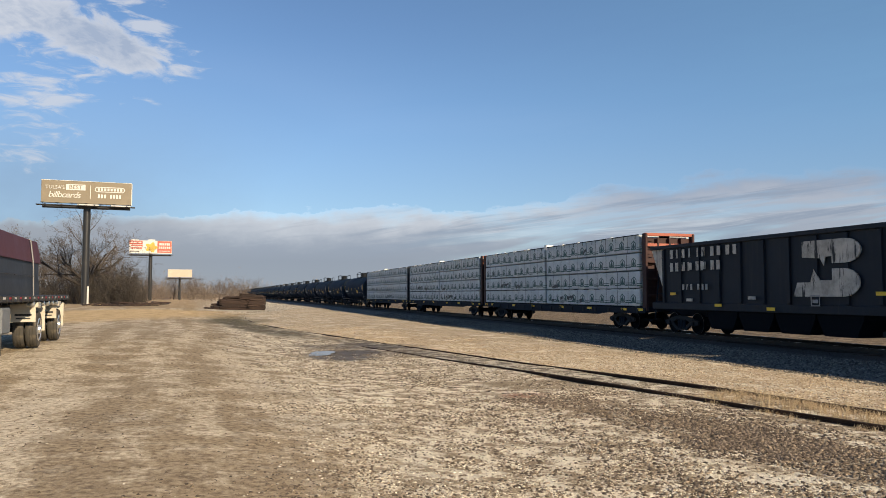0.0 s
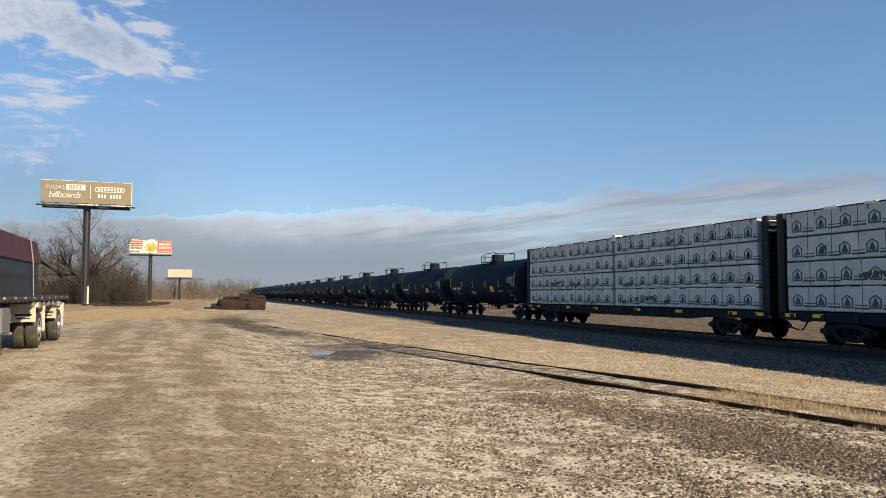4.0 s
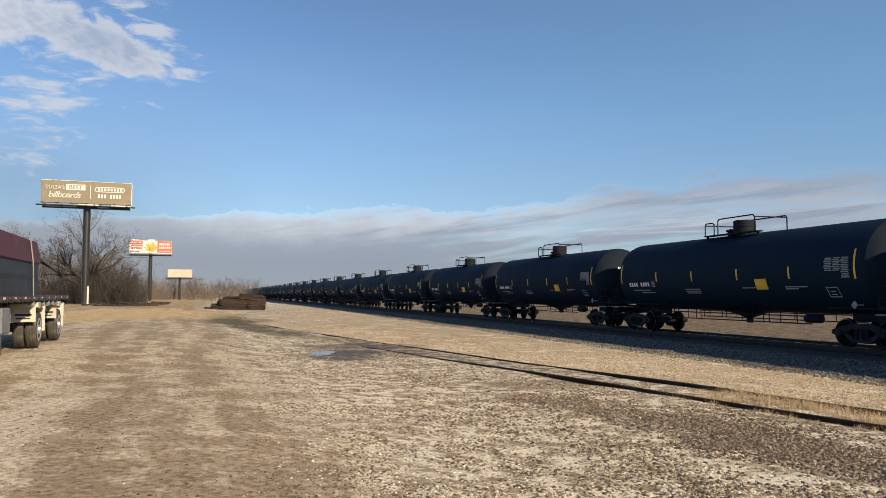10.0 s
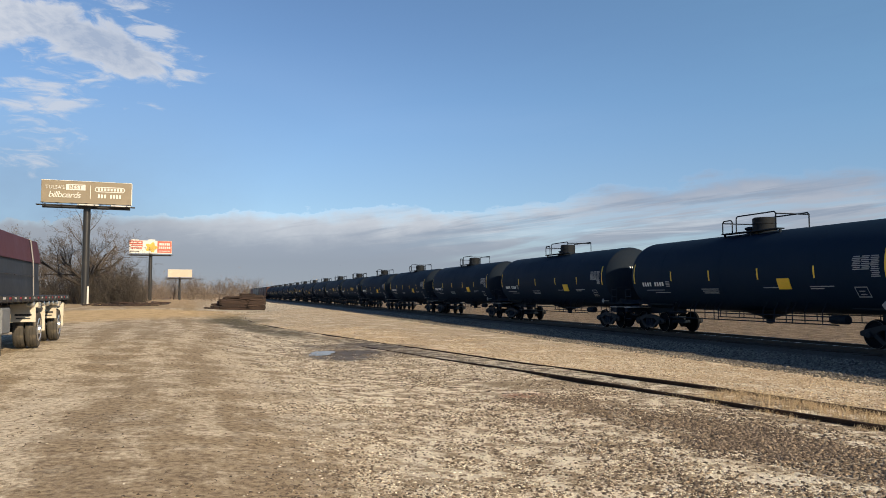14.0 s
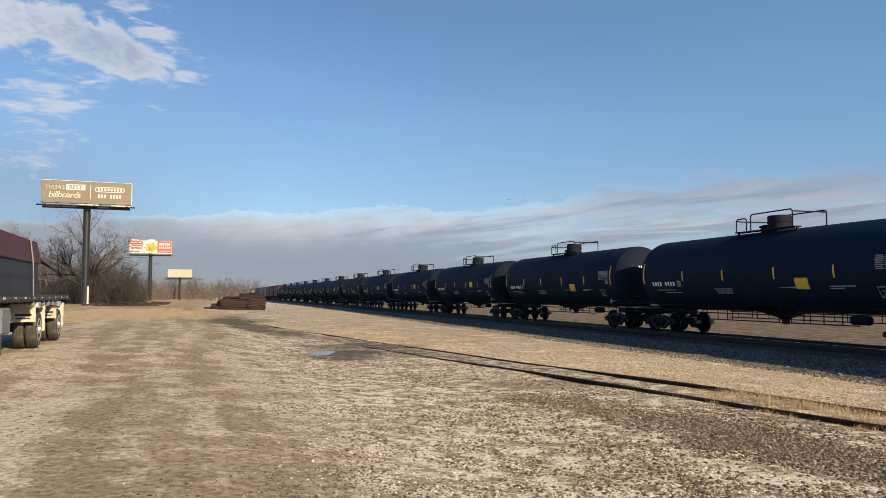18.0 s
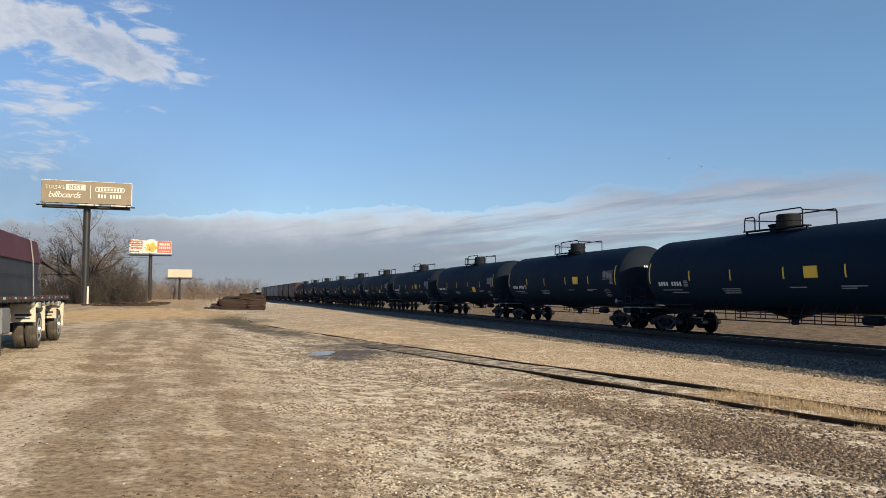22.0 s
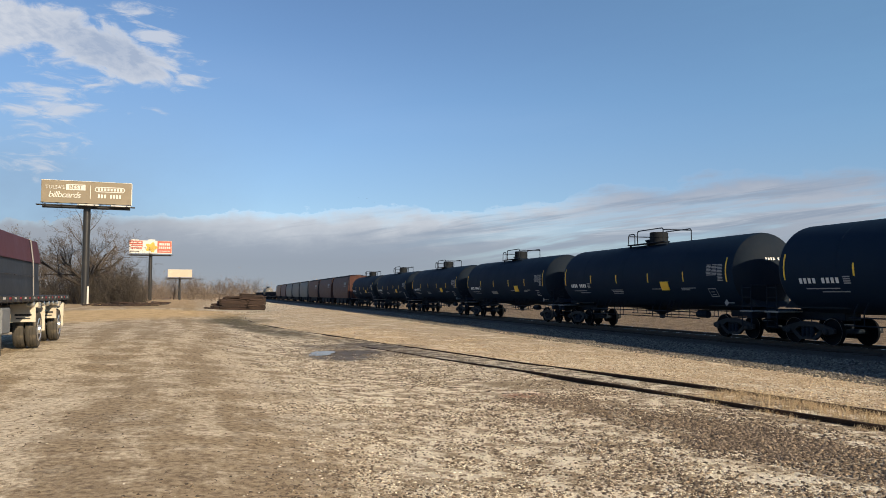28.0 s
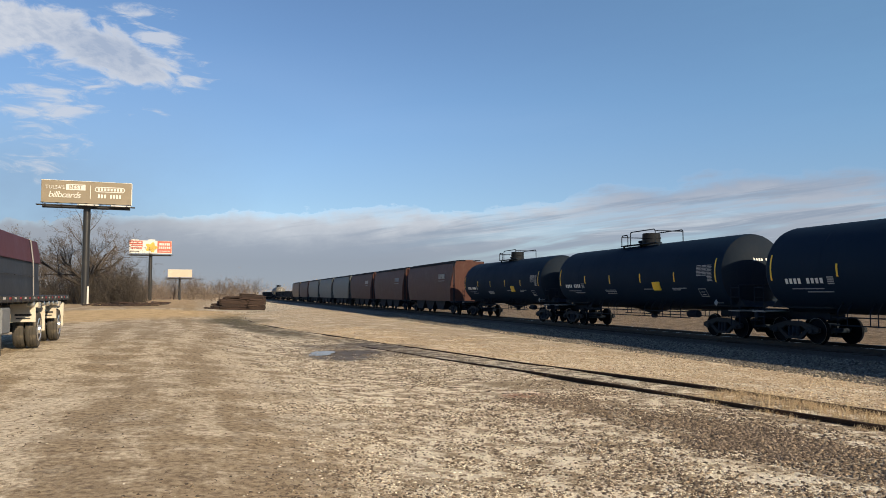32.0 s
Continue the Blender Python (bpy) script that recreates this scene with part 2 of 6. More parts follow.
def ground_material():
    m, t, b = nodes_of("gravel yard")
    co = t.nodes.new("ShaderNodeTexCoord").outputs["Object"]
    sep = t.nodes.new("ShaderNodeSeparateXYZ")
    t.links.new(co, sep.inputs[0])
    x, y = sep.outputs[0], sep.outputs[1]
    warp = calc(t, "MULTIPLY_ADD", noise_of(t, co, 0.25, 4, 0.6), 5.0, -2.5)
    along = calc(t, "ADD", calc(t, "MULTIPLY", x, -SS), calc(t, "MULTIPLY", y, CS))
    past = calc(t, "MAXIMUM", calc(t, "ADD", along, -BEND), 0.0)
    straight = calc(t, "ADD", calc(t, "MULTIPLY", x, CS), calc(t, "MULTIPLY", y, SS))
    spur_w = calc(t, "SUBTRACT", straight, calc(t, "MULTIPLY", calc(t, "MULTIPLY", past, past), BENT))
    w2 = calc(t, "ADD", spur_w, calc(t, "MULTIPLY", warp, 0.5))
    lane_u = calc(t, "ADD", calc(t, "MULTIPLY", x, CL), calc(t, "MULTIPLY", y, SL))
    lane_v = calc(t, "ADD", calc(t, "MULTIPLY", x, -SL), calc(t, "MULTIPLY", y, CL))
    lane_w = calc(t, "ADD", lane_u, calc(t, "MULTIPLY", warp, 0.3))
    right = smooth(t, lane_w, 0.8, 3.2)
    w1 = calc(t, "ADD", calc(t, "ADD", calc(t, "MULTIPLY", x, CT), calc(t, "MULTIPLY", y, ST)), calc(t, "MULTIPLY", warp, 0.2))
    # dust and dirt in smears along the lorries' way, and in ragged patches
    lane_at = t.nodes.new("ShaderNodeCombineXYZ")
    t.links.new(calc(t, "MULTIPLY_ADD", noise_of(t, co, 0.12, 2, 0.5), 1.6, lane_u), lane_at.inputs[0])
    t.links.new(calc(t, "MULTIPLY", lane_v, 0.07), lane_at.inputs[1])
    smear = noise_of(t, lane_at.outputs[0], 1.0, 6, 0.68)
    ruts = noise_of(t, lane_at.outputs[0], 0.55, 2, 0.5)
    patch = noise_of(t, co, 0.9, 10, 0.74)
    grit = noise_of(t, co, 11, 4, 0.66)
    tone = noise_of(t, co, 0.35, 3, 0.5)
    clod = noise_of(t, co, 3.0, 4, 0.64, 0.2)

    def chips(scale, lo, hi):
        """Separate stones: how much of a stone is here, and its own random value."""
        vor = add(t, "ShaderNodeTexVoronoi", Scale=scale)
        t.links.new(co, vor.inputs["Vector"])
        bw = t.nodes.new("ShaderNodeRGBToBW")
        t.links.new(vor.outputs["Color"], bw.inputs[0])
        return calc(t, "SUBTRACT", 1.0, smooth(t, vor.outputs["Distance"], lo, hi)), bw.outputs[0]
    body, sval = chips(24.0, 0.34, 0.46)
    pea, pval = chips(55.0, 0.3, 0.5)
    # how stony or dusty each lane of the yard is
    lane_pale = calc(t, "MULTIPLY", right, calc(t, "SUBTRACT", 1.0, smooth(t, w2, 10.6, 11.6)))
    near_lane = calc(t, "SUBTRACT", 1.0, smooth(t, y, 13.0, 16.5))
    lane_dark = calc(t, "MULTIPLY", smooth(t, w2, 8.1, 8.8), calc(t, "SUBTRACT", 1.0, smooth(t, w2, 9.4, 10.3)))
    lane_dark = calc(t, "MULTIPLY", lane_dark, near_lane)
    beyond = smooth(t, w2, 12.6, 14.0)
    bias = calc(t, "ADD", calc(t, "MULTIPLY_ADD", lane_pale, 0.12, 0.0), calc(t, "MULTIPLY", lane_dark, -0.16))
    bias = calc(t, "ADD", bias, calc(t, "MULTIPLY", beyond, 0.05))
    near_left = calc(t, "MULTIPLY", calc(t, "SUBTRACT", 1.0, smooth(t, y, 5.0, 9.0)), calc(t, "SUBTRACT", 1.0, smooth(t, lane_w, 0.0, 2.5)))
    bias = calc(t, "ADD", bias, calc(t, "MULTIPLY", near_left, -0.05))
    bias = calc(t, "ADD", bias, calc(t, "MULTIPLY_ADD", ruts, 0.26, -0.135))
    mixed = calc(t, "ADD", calc(t, "ADD", calc(t, "MULTIPLY", smear, 0.45), calc(t, "MULTIPLY", patch, 0.55)), bias)
    pale_here = smooth(t, mixed, 0.45, 0.555)
    dirt = ramp(t, grit, [(0.36, (0.17, 0.122, 0.075)), (0.5, (0.33, 0.25, 0.157)), (0.64, (0.46, 0.365, 0.24))])
    dust = ramp(t, grit, [(0.37, (0.34, 0.265, 0.18)), (0.49, (0.57, 0.475, 0.34)), (0.6, (0.76, 0.66, 0.5))])
    col = mix(t, pale_here, dirt, dust)
    tan = ramp(t, grit, [(0.37, (0.26, 0.17, 0.1)), (0.5, (0.6, 0.45, 0.275)), (0.62, (0.84, 0.69, 0.48))])
    col = mix(t, calc(t, "MULTIPLY", beyond, 0.75), col, tan)
    col = mix(t, calc(t, "MULTIPLY", lane_dark, calc(t, "MULTIPLY_ADD", smooth(t, clod, 0.42, 0.6), -0.6, 0.88)), col, (0.14, 0.104, 0.07))
    stony = smooth(t, calc(t, "ADD", calc(t, "MULTIPLY_ADD", smooth(t, lane_w, 0.3, 2.6), 0.3, -0.06), tone), 0.5, 0.75)
    stone_col = ramp(t, sval, [(0.25, (0.05, 0.036, 0.026)), (0.5, (0.15, 0.11, 0.08)), (0.68, (0.36, 0.3, 0.22)), (0.9, (0.78, 0.71, 0.59))])
    col = mix(t, calc(t, "MULTIPLY", body, calc(t, "MULTIPLY", stony, calc(t, "MULTIPLY_ADD", calc(t, "MAXIMUM", lane_pale, beyond), -0.35, 0.8))), col, stone_col)
    pea_col = ramp(t, pval, [(0.25, (0.08, 0.055, 0.038)), (0.5, (0.35, 0.27, 0.19)), (0.8, (0.72, 0.64, 0.5))])
    col = mix(t, calc(t, "MULTIPLY", pea, calc(t, "MULTIPLY_ADD", right, 0.3, 0.18)), col, pea_col)
    # crusts of white dust and bare smooth dirt with ragged rims
    crust = noise_of(t, co, 0.7, 12, 0.72, 0.3)
    white = calc(t, "MULTIPLY", smooth(t, calc(t, "ADD", crust, calc(t, "MULTIPLY", lane_dark, -0.2)), 0.53, 0.6), calc(t, "MULTIPLY_ADD", right, 0.75, 0.2))
    col = mix(t, calc(t, "MULTIPLY", white, calc(t, "MULTIPLY_ADD", grit, 1.2, 0.1)), col, (0.9, 0.82, 0.67))
    # clods of dirt and drifts of pale dust in the stony lanes
    lumps = calc(t, "MULTIPLY", calc(t, "SUBTRACT", right, calc(t, "MULTIPLY", beyond, 0.72)), 0.8, None, True)
    col = mix(t, calc(t, "MULTIPLY", lumps, calc(t, "SUBTRACT", 1.0, smooth(t, clod, 0.40, 0.47))), col, (0.25, 0.188, 0.12))
    pale_drift = smooth(t, calc(t, "ADD", clod, calc(t, "MULTIPLY_ADD", patch, 0.6, -0.3)), 0.5, 0.58)
    col = mix(t, calc(t, "MULTIPLY", calc(t, "MULTIPLY", lumps, calc(t, "MULTIPLY_ADD", lane_dark, -0.6, 1.0)), pale_drift), col, (0.92, 0.84, 0.68))
    bare = calc(t, "MULTIPLY", smooth(t, noise_of(t, co, 0.95, 10, 0.7, 0.2), 0.57, 0.63), 0.6)
    col = mix(t, calc(t, "MULTIPLY", bare, calc(t, "SUBTRACT", 1.0, beyond)), col, (0.285, 0.216, 0.137))
    # the damp patch round the puddle, and the low field on the far side of the line
    def spot(cx, cy, rx, ry, ragged):
        dx = calc(t, "MULTIPLY", calc(t, "ADD", x, -cx), 1 / rx)
        dy = calc(t, "MULTIPLY", calc(t, "ADD", y, -cy), 1 / ry)
        d2 = calc(t, "ADD", calc(t, "MULTIPLY", dx, dx), calc(t, "MULTIPLY", dy, dy))
        d2 = calc(t, "ADD", d2, calc(t, "MULTIPLY_ADD", noise_of(t, co, 1.1, 5, 0.65), ragged, -ragged / 2))
        return calc(t, "SUBTRACT", 1.0, smooth(t, d2, 0.5, 1.4))
    # smooth dried mud beside the spur, and a trace of red dust
    col = mix(t, calc(t, "MULTIPLY", spot(2.5, 18.1, 1.7, 1.0, 1.6), 0.85), col, mix(t, grit, (0.2, 0.15, 0.095), (0.36, 0.28, 0.18)))
    col = mix(t, calc(t, "MULTIPLY", spot(1.75, 15.9, 0.5, 0.5, 2.0), 0.45), col, (0.3, 0.1, 0.07))
    damp = spot(-3.5, 26.6, 1.5, 2.6, 2.2)
    damp = calc(t, "MAXIMUM", damp, calc(t, "MULTIPLY", spot(-1.8, 27.0, 1.7, 1.2, 3.0), 0.5))
    damp = calc(t, "MAXIMUM", damp, calc(t, "MULTIPLY", spot(-3.2, 31.0, 2.6, 1.6, 3.0), 0.7))
    # the wet trough between the rails, and the grassy mud where the spur sinks
    off = calc(t, "ABSOLUTE", calc(t, "ADD", spur_w, -SPUR_W))
    trough = calc(t, "MULTIPLY", calc(t, "SUBTRACT", 1.0, smooth(t, off, 0.45, 0.85)), calc(t, "MULTIPLY", smooth(t, y, 16.0, 20.0), calc(t, "SUBTRACT", 1.0, smooth(t, y, 32.0, 40.0))))
    col = mix(t, calc(t, "MULTIPLY", trough, calc(t, "MULTIPLY_ADD", smooth(t, clod, 0.4, 0.56), -0.55, 0.85)), col, (0.13, 0.115, 0.095))
    sunk = calc(t, "SUBTRACT", 1.0, smooth(t, calc(t, "ABSOLUTE", calc(t, "ADD", w2, -SPUR_W + 0.9)), 0.8, 2.0))
    wet = calc(t, "MULTIPLY", sunk, calc(t, "MULTIPLY", smooth(t, y, 32.0, 42.0), calc(t, "SUBTRACT", 1.0, smooth(t, y, 66.0, 84.0))))
    wet = calc(t, "MULTIPLY", wet, smooth(t, patch, 0.38, 0.48))
    col = mix(t, calc(t, "MULTIPLY", wet, 0.85), col, (0.085, 0.072, 0.042))
    col = mix(t, calc(t, "MULTIPLY", damp, 0.9), col, (0.055, 0.043, 0.03))
    col = mix(t, calc(t, "MULTIPLY", spot(-15.5, 57, 2.2, 8, 2.5), 0.6), col, (0.12, 0.1, 0.055))
    col = mix(t, calc(t, "MULTIPLY", spot(-30, 64, 11, 26, 2.0), calc(t, "MULTIPLY_ADD", grit, 1.6, 0.1)), col, mix(t, smooth(t, patch, 0.4, 0.6), (0.5, 0.34, 0.17), (0.7, 0.52, 0.28)))
    verge = calc(t, "MULTIPLY", smooth(t, y, 80, 110), calc(t, "SUBTRACT", 1.0, smooth(t, calc(t, "ADD", x, calc(t, "MULTIPLY", y, 0.29)), -6.0, 2.0)))
    col = mix(t, calc(t, "MULTIPLY", verge, smooth(t, patch, 0.35, 0.6)), col, (0.36, 0.25, 0.13))
    field = smooth(t, w1, 24.5, 26.0)
    straw = ramp(t, noise_of(t, co, 1.6, 8, 0.75), [(0.36, (0.07, 0.052, 0.034)), (0.5, (0.2, 0.148, 0.096)), (0.63, (0.36, 0.28, 0.19))])
    col = mix(t, field, col, straw)
    t.links.new(col, b.inputs["Base Color"])
    t.links.new(calc(t, "MULTIPLY_ADD", damp, -0.4, 0.92), b.inputs["Roughness"])
    b.inputs["Specular IOR Level"].default_value = 0.25
    h = calc(t, "ADD", calc(t, "MULTIPLY", grit, calc(t, "MULTIPLY_ADD", right, 0.34, 0.16)), calc(t, "MULTIPLY", calc(t, "MULTIPLY", body, stony), 0.35))
    bp = add(t, "ShaderNodeBump", Strength=1.0, Distance=0.085)
    t.links.new(calc(t, "ADD", h, calc(t, "MULTIPLY", pea, 0.12)), bp.inputs["Height"])
    t.links.new(bp.outputs[0], b.inputs["Normal"])
    return m


def sheet(name, xs, ys, fz, material):
    nx, ny = len(xs), len(ys)
    verts = [(x, y, fz(x, y)) for y in ys for x in xs]
    faces = [(j * nx + i, j * nx + i + 1, (j + 1) * nx + i + 1, (j + 1) * nx + i) for j in range(ny - 1) for i in range(nx - 1)]
    me = bpy.data.meshes.new(name)
    me.from_pydata(verts, [], faces)
    me.materials.append(material)
    for p in me.polygons:
        p.use_smooth = True
    return new(name, me)


def spread(lo, hi, fine, far, n):
    """Grid lines: every fine metres from lo to hi, then wider and wider out to far."""
    mid = list(np.arange(lo, hi + 1e-6, fine))
    up = [hi + (far - hi) * (math.exp(5 * k / n) - 1) / (math.exp(5) - 1) for k in range(1, n + 1)]
    down = [lo - (far + lo) * (math.exp(5 * k / n) - 1) / (math.exp(5) - 1) for k in range(1, n + 1)]
    return down[::-1] + mid + up


GROUND = ground_material()
ground = sheet("ground", spread(-22, 26, 0.3, 4250, 30), spread(2, 42, 0.3, 4250, 34), ground_z, GROUND)
tagged(ground, "pale tan gravel and dirt rail yard with tyre marks", "ground", kind="structure")


def strip(name, outline, s0, s1, place, n, material):
    """A body of one cross-section (across, height) that runs along a track."""
    bm = B()
    rows = []
    for k in range(n + 1):
        s = s0 + (s1 - s0) * k / n
        rows.append([bm.verts.new(place(s, w, z)) for w, z in outline])
    m = len(outline)
    for A, C in zip(rows, rows[1:]):
        for k in range(m):
            bm.faces.new((A[k], A[(k + 1) % m], C[(k + 1) % m], C[k]))
    bm.faces.new(rows[0])
    bm.faces.new(rows[-1][::-1])
    return part(name, bm, material)


def ballast_material():
    m, t, b = nodes_of("grey ballast")
    co = t.nodes.new("ShaderNodeTexCoord").outputs["Object"]
    vor = add(t, "ShaderNodeTexVoronoi", Scale=17.0)
    t.links.new(co, vor.inputs["Vector"])
    bw = t.nodes.new("ShaderNodeRGBToBW")
    t.links.new(vor.outputs["Color"], bw.inputs[0])
    big = noise_of(t, co, 0.6, 5, 0.6)
    col = ramp(t, bw.outputs[0], [(0.1, (0.055, 0.05, 0.043)), (0.5, (0.14, 0.127, 0.108)), (0.9, (0.3, 0.275, 0.235))])
    col = mix(t, calc(t, "MULTIPLY", smooth(t, big, 0.45, 0.7), 0.5), col, (0.12, 0.1, 0.08))
    sep = t.nodes.new("ShaderNodeSeparateXYZ")
    t.links.new(co, sep.inputs[0])
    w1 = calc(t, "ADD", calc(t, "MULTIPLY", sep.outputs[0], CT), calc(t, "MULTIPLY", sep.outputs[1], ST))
    # shade beneath the cars and beside rails and ties, painted into the stones
    shaded = calc(t, "SUBTRACT", 1.0, smooth(t, calc(t, "ADD", calc(t, "ABSOLUTE", calc(t, "ADD", w1, -TRACK)), calc(t, "MULTIPLY", big, 0.8)), 2.3, 3.1))
    col = mix(t, calc(t, "MULTIPLY", shaded, 0.85), col, (0.028, 0.023, 0.02))
    t.links.new(col, b.inputs["Base Color"])
    b.inputs["Roughness"].default_value = 0.9
    bp = add(t, "ShaderNodeBump", Strength=1.0, Distance=0.07)
    t.links.new(calc(t, "MULTIPLY", vor.outputs["Distance"], -1.0), bp.inputs["Height"])
    t.links.new(bp.outputs[0], b.inputs["Normal"])
    return m


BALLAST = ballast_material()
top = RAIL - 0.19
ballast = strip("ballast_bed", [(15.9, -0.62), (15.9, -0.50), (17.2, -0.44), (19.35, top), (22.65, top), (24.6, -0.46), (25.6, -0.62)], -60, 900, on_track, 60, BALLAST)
tagged(ballast, "grey crushed stone ballast under the main line", "ballast", kind="structure")

RAIL_SECTION = [(-0.07, 0.0), (0.07, 0.0), (0.07, 0.012), (0.011, 0.03), (0.011, 0.125), (0.036, 0.135), (0.036, 0.168), (0.028, 0.174), (-0.028, 0.174), (-0.036, 0.168), (-0.036, 0.135), (-0.011, 0.125), (-0.011, 0.03), (-0.07, 0.012)]


def track(name, place, centre, z_top, s0, s1, body, shine, n=12):
    t = empty(name, "", "")
    for side in (-1, 1):
        w0 = centre + side * 0.7525
        r = strip("rail", [(w0 + a, z_top - 0.174 + h) for a, h in RAIL_SECTION], s0, s1, place, n, body)
        r.parent = t
        if shine:
            k = strip("railhead", [(w0 - 0.026, z_top), (w0 + 0.026, z_top), (w0 + 0.022, z_top + 0.003), (w0 - 0.022, z_top + 0.003)], s0, s1, place, n, shine)
            k.parent = r
            k["label"] = "polished running surface"
    return t


main_track = tagged(track("main_track", on_track, TRACK, RAIL - 0.003, -60, 900, MAINRAIL, RAILTOP, 24), "steel main line rails on dark wooden ties", "railway track", kind="structure")


def on_sunken_spur(s, w, z):
    near_side = 0.045 * step(20, 34, s) * (1 if w < SPUR_W else 0)
    return on_spur(s, w, z - 0.06 * step(9, 26, s) - near_side + 0.012 * math.sin(s * 0.55 + w))


spur = tagged(track("spur_track", on_sunken_spur, SPUR_W, -0.33, -16, 70, RUST, None, 86), "rusty disused spur rails half buried in gravel", "railway track", kind="structure")


# ---- billboards ----
def billboard(name, at, yaw, w, h, bottom, face, label, pole_r, post_x=0.0):
    """A one-legged hoarding: column, catwalk, trusses and panel; its face looks along -y before the turn."""
    z0 = ground_z(at[0], at[1])
    t = empty(name, label, "billboard")
    t.matrix_basis = pose(at[0], at[1], z0, 0, 0, yaw)
    bot = bottom - z0
    part("column", lathe(B(), [(-0.3, pole_r), (bot + h * 0.3, pole_r)], 20, "Z", (post_x, 0.75, 0)), POLE, t, smoothed=True)
    p = part("panel", box(B(), (0, 0, bot + h / 2), (w, 0.35, h), 0.03), face, t)
    part("back_panel", box(B(), (0, 0.9, bot + h / 2), (w, 0.5, h * 0.96), 0.03), POLE, t)
    bm = B()
    box(bm, (0, -0.75, bot - 0.45), (w + 1.2, 1.1, 0.12), 0.02)
    part("catwalk", bm, POLE, t)
    bm = B()
    box(bm, (0, 0.5, bot - 0.55), (w * 0.98, 0.5, 0.5), 0.04)
    part("torsion_beam", bm, POLE, t)
    for k in range(6):
        bm = B()
        x = -w * 0.45 + w * 0.9 * k / 5
        box(bm, (x, -0.45, bot - 0.3), (0.12, 1.7, 0.14))
        part("bracket", bm, POLE, t)
    return t, p, bot


# ---- the train ----
# Each car's own space: x forwards along the train, y away from the yard, z up from the railheads.
KNOTS = [(0, 0), (1, 13.5), (3, 40.45), (6, 81.0), (8, 108.0), (12, 161.8), (21, 281.4), (31, 412.0), (32, 424.95)]
RUN = np.polyfit([k[0] for k in KNOTS], [k[1] for k in KNOTS], 3)
RUN[-1] = 0.0


def travelled(t):
    return float(np.polyval(RUN, t))


def car_pose(s):
    p = on_track(s, TRACK, RAIL)
    return pose(p.x, p.y, p.z, 0, 0, math.degrees(TURN) - 90)


TRAIN = []          # (car, metres along the track at the start)
WHEELSETS = []


def wheelset(parent, x):
    """Two wheels on an axle."""
    bm = B()
    rod(bm, (0, -0.98, 0), (0, 0.98, 0), 0.085, 10)
    ws = part("wheelset", bm, IRON, parent)
    ws.matrix_parent_inverse = pose(x, 0, 0.457)
    for side in (-1, 1):
        bm = B()
        lathe(bm, [(0.0, 0.40), (0.0, 0.485), (0.03, 0.487), (0.035, 0.462), (0.13, 0.455), (0.135, 0.40), (0.10, 0.38), (0.085, 0.2), (0.13, 0.13), (0.13, 0.02)], 24, "Y")
        w = part("wheel", bm, WHEEL, ws, smoothed=True)
        w.matrix_basis = pose(0, 0.68, 0) if side > 0 else pose(0, -0.68, 0, 0, 0, 180)
        bm = B()
        lathe(bm, [(0.12, 0.4535), (0.1365, 0.4535), (0.1365, 0.445), (0.12, 0.445)], 24, "Y", ring=True)
        part("wheel_rim", bm, TREAD, w, "worn bright wheel rim")
    WHEELSETS.append(ws)
    return ws


def bogie_parts(car, x):
    """A two-axle truck: bolster, cast side frames with springs, wheelsets."""
    tr = part("truck", box(B(), (0, 0, 0.52), (0.42, 2.0, 0.3), 0.04), IRON, car)
    tr.matrix_basis = pose(x, 0, 0)
    for side in (-1, 1):
        y = side * 1.0
        bm = B()
        prism(bm, [(-1.2, 0.42), (-1.2, 0.56), (-0.85, 0.66), (-0.3, 0.79), (0.3, 0.79), (0.85, 0.66), (1.2, 0.56), (1.2, 0.42), (0.95, 0.36), (0.72, 0.42),
                   (0.36, 0.62), (-0.36, 0.62), (-0.72, 0.42), (-0.95, 0.36)], y - 0.06, y + 0.06)
        bm2 = B()
        prism(bm2, [(-0.74, 0.44), (-0.62, 0.52), (-0.28, 0.26), (0.28, 0.26), (0.62, 0.52), (0.74, 0.44), (0.36, 0.16), (-0.36, 0.16)], y - 0.06, y + 0.06)
        me = bpy.data.meshes.new("tmp")
        bm2.to_mesh(me)
        bm.from_mesh(me)
        bm2.free()
        bpy.data.meshes.remove(me)
        sf = part("side_frame", bm, FRAME, tr)
        bm = B()
        for k in (-0.2, 0.0, 0.2):
            lathe(bm, [(0.24, 0.085), (0.3, 0.075), (0.36, 0.085), (0.42, 0.075), (0.48, 0.085), (0.54, 0.075), (0.6, 0.085)], 10, "Z", (k, y, 0))
        part("spring_set", bm, IRON, tr)
        for ax in (-0.86, 0.86):
            bm = B()
            lathe(bm, [(-0.1, 0.11), (0.06, 0.11), (0.08, 0.07)], 12, "Y", (ax, 0, 0.457))
            cap = part("bearing_cap", bm, FRAME, tr)
            cap.matrix_basis = pose(0, y + 0.05 * side, 0) if side > 0 else pose(0, y - 0.05, 0, 0, 0, 180)
    for ax in (-0.86, 0.86):
        wheelset(car, x + ax)


def coupler(car, x, side):
    bm = B()
    box(bm, (x - side * 0.35, 0, 0.86), (0.7, 0.16, 0.16), 0.02)
    box(bm, (x - side * 0.08, 0.06, 0.86), (0.26, 0.3, 0.28), 0.06)
    part("coupler", bm, IRON, car)
    bm = B()
    pts = [(x - side * 0.5, -0.32, 0.75), (x - side * 0.3, -0.3, 0.5), (x - side * 0.05, -0.2, 0.42)]
    for a, b in zip(pts, pts[1:]):
        rod(bm, a, b, 0.03, 6)
    part("air_hose", bm, IRON, car)


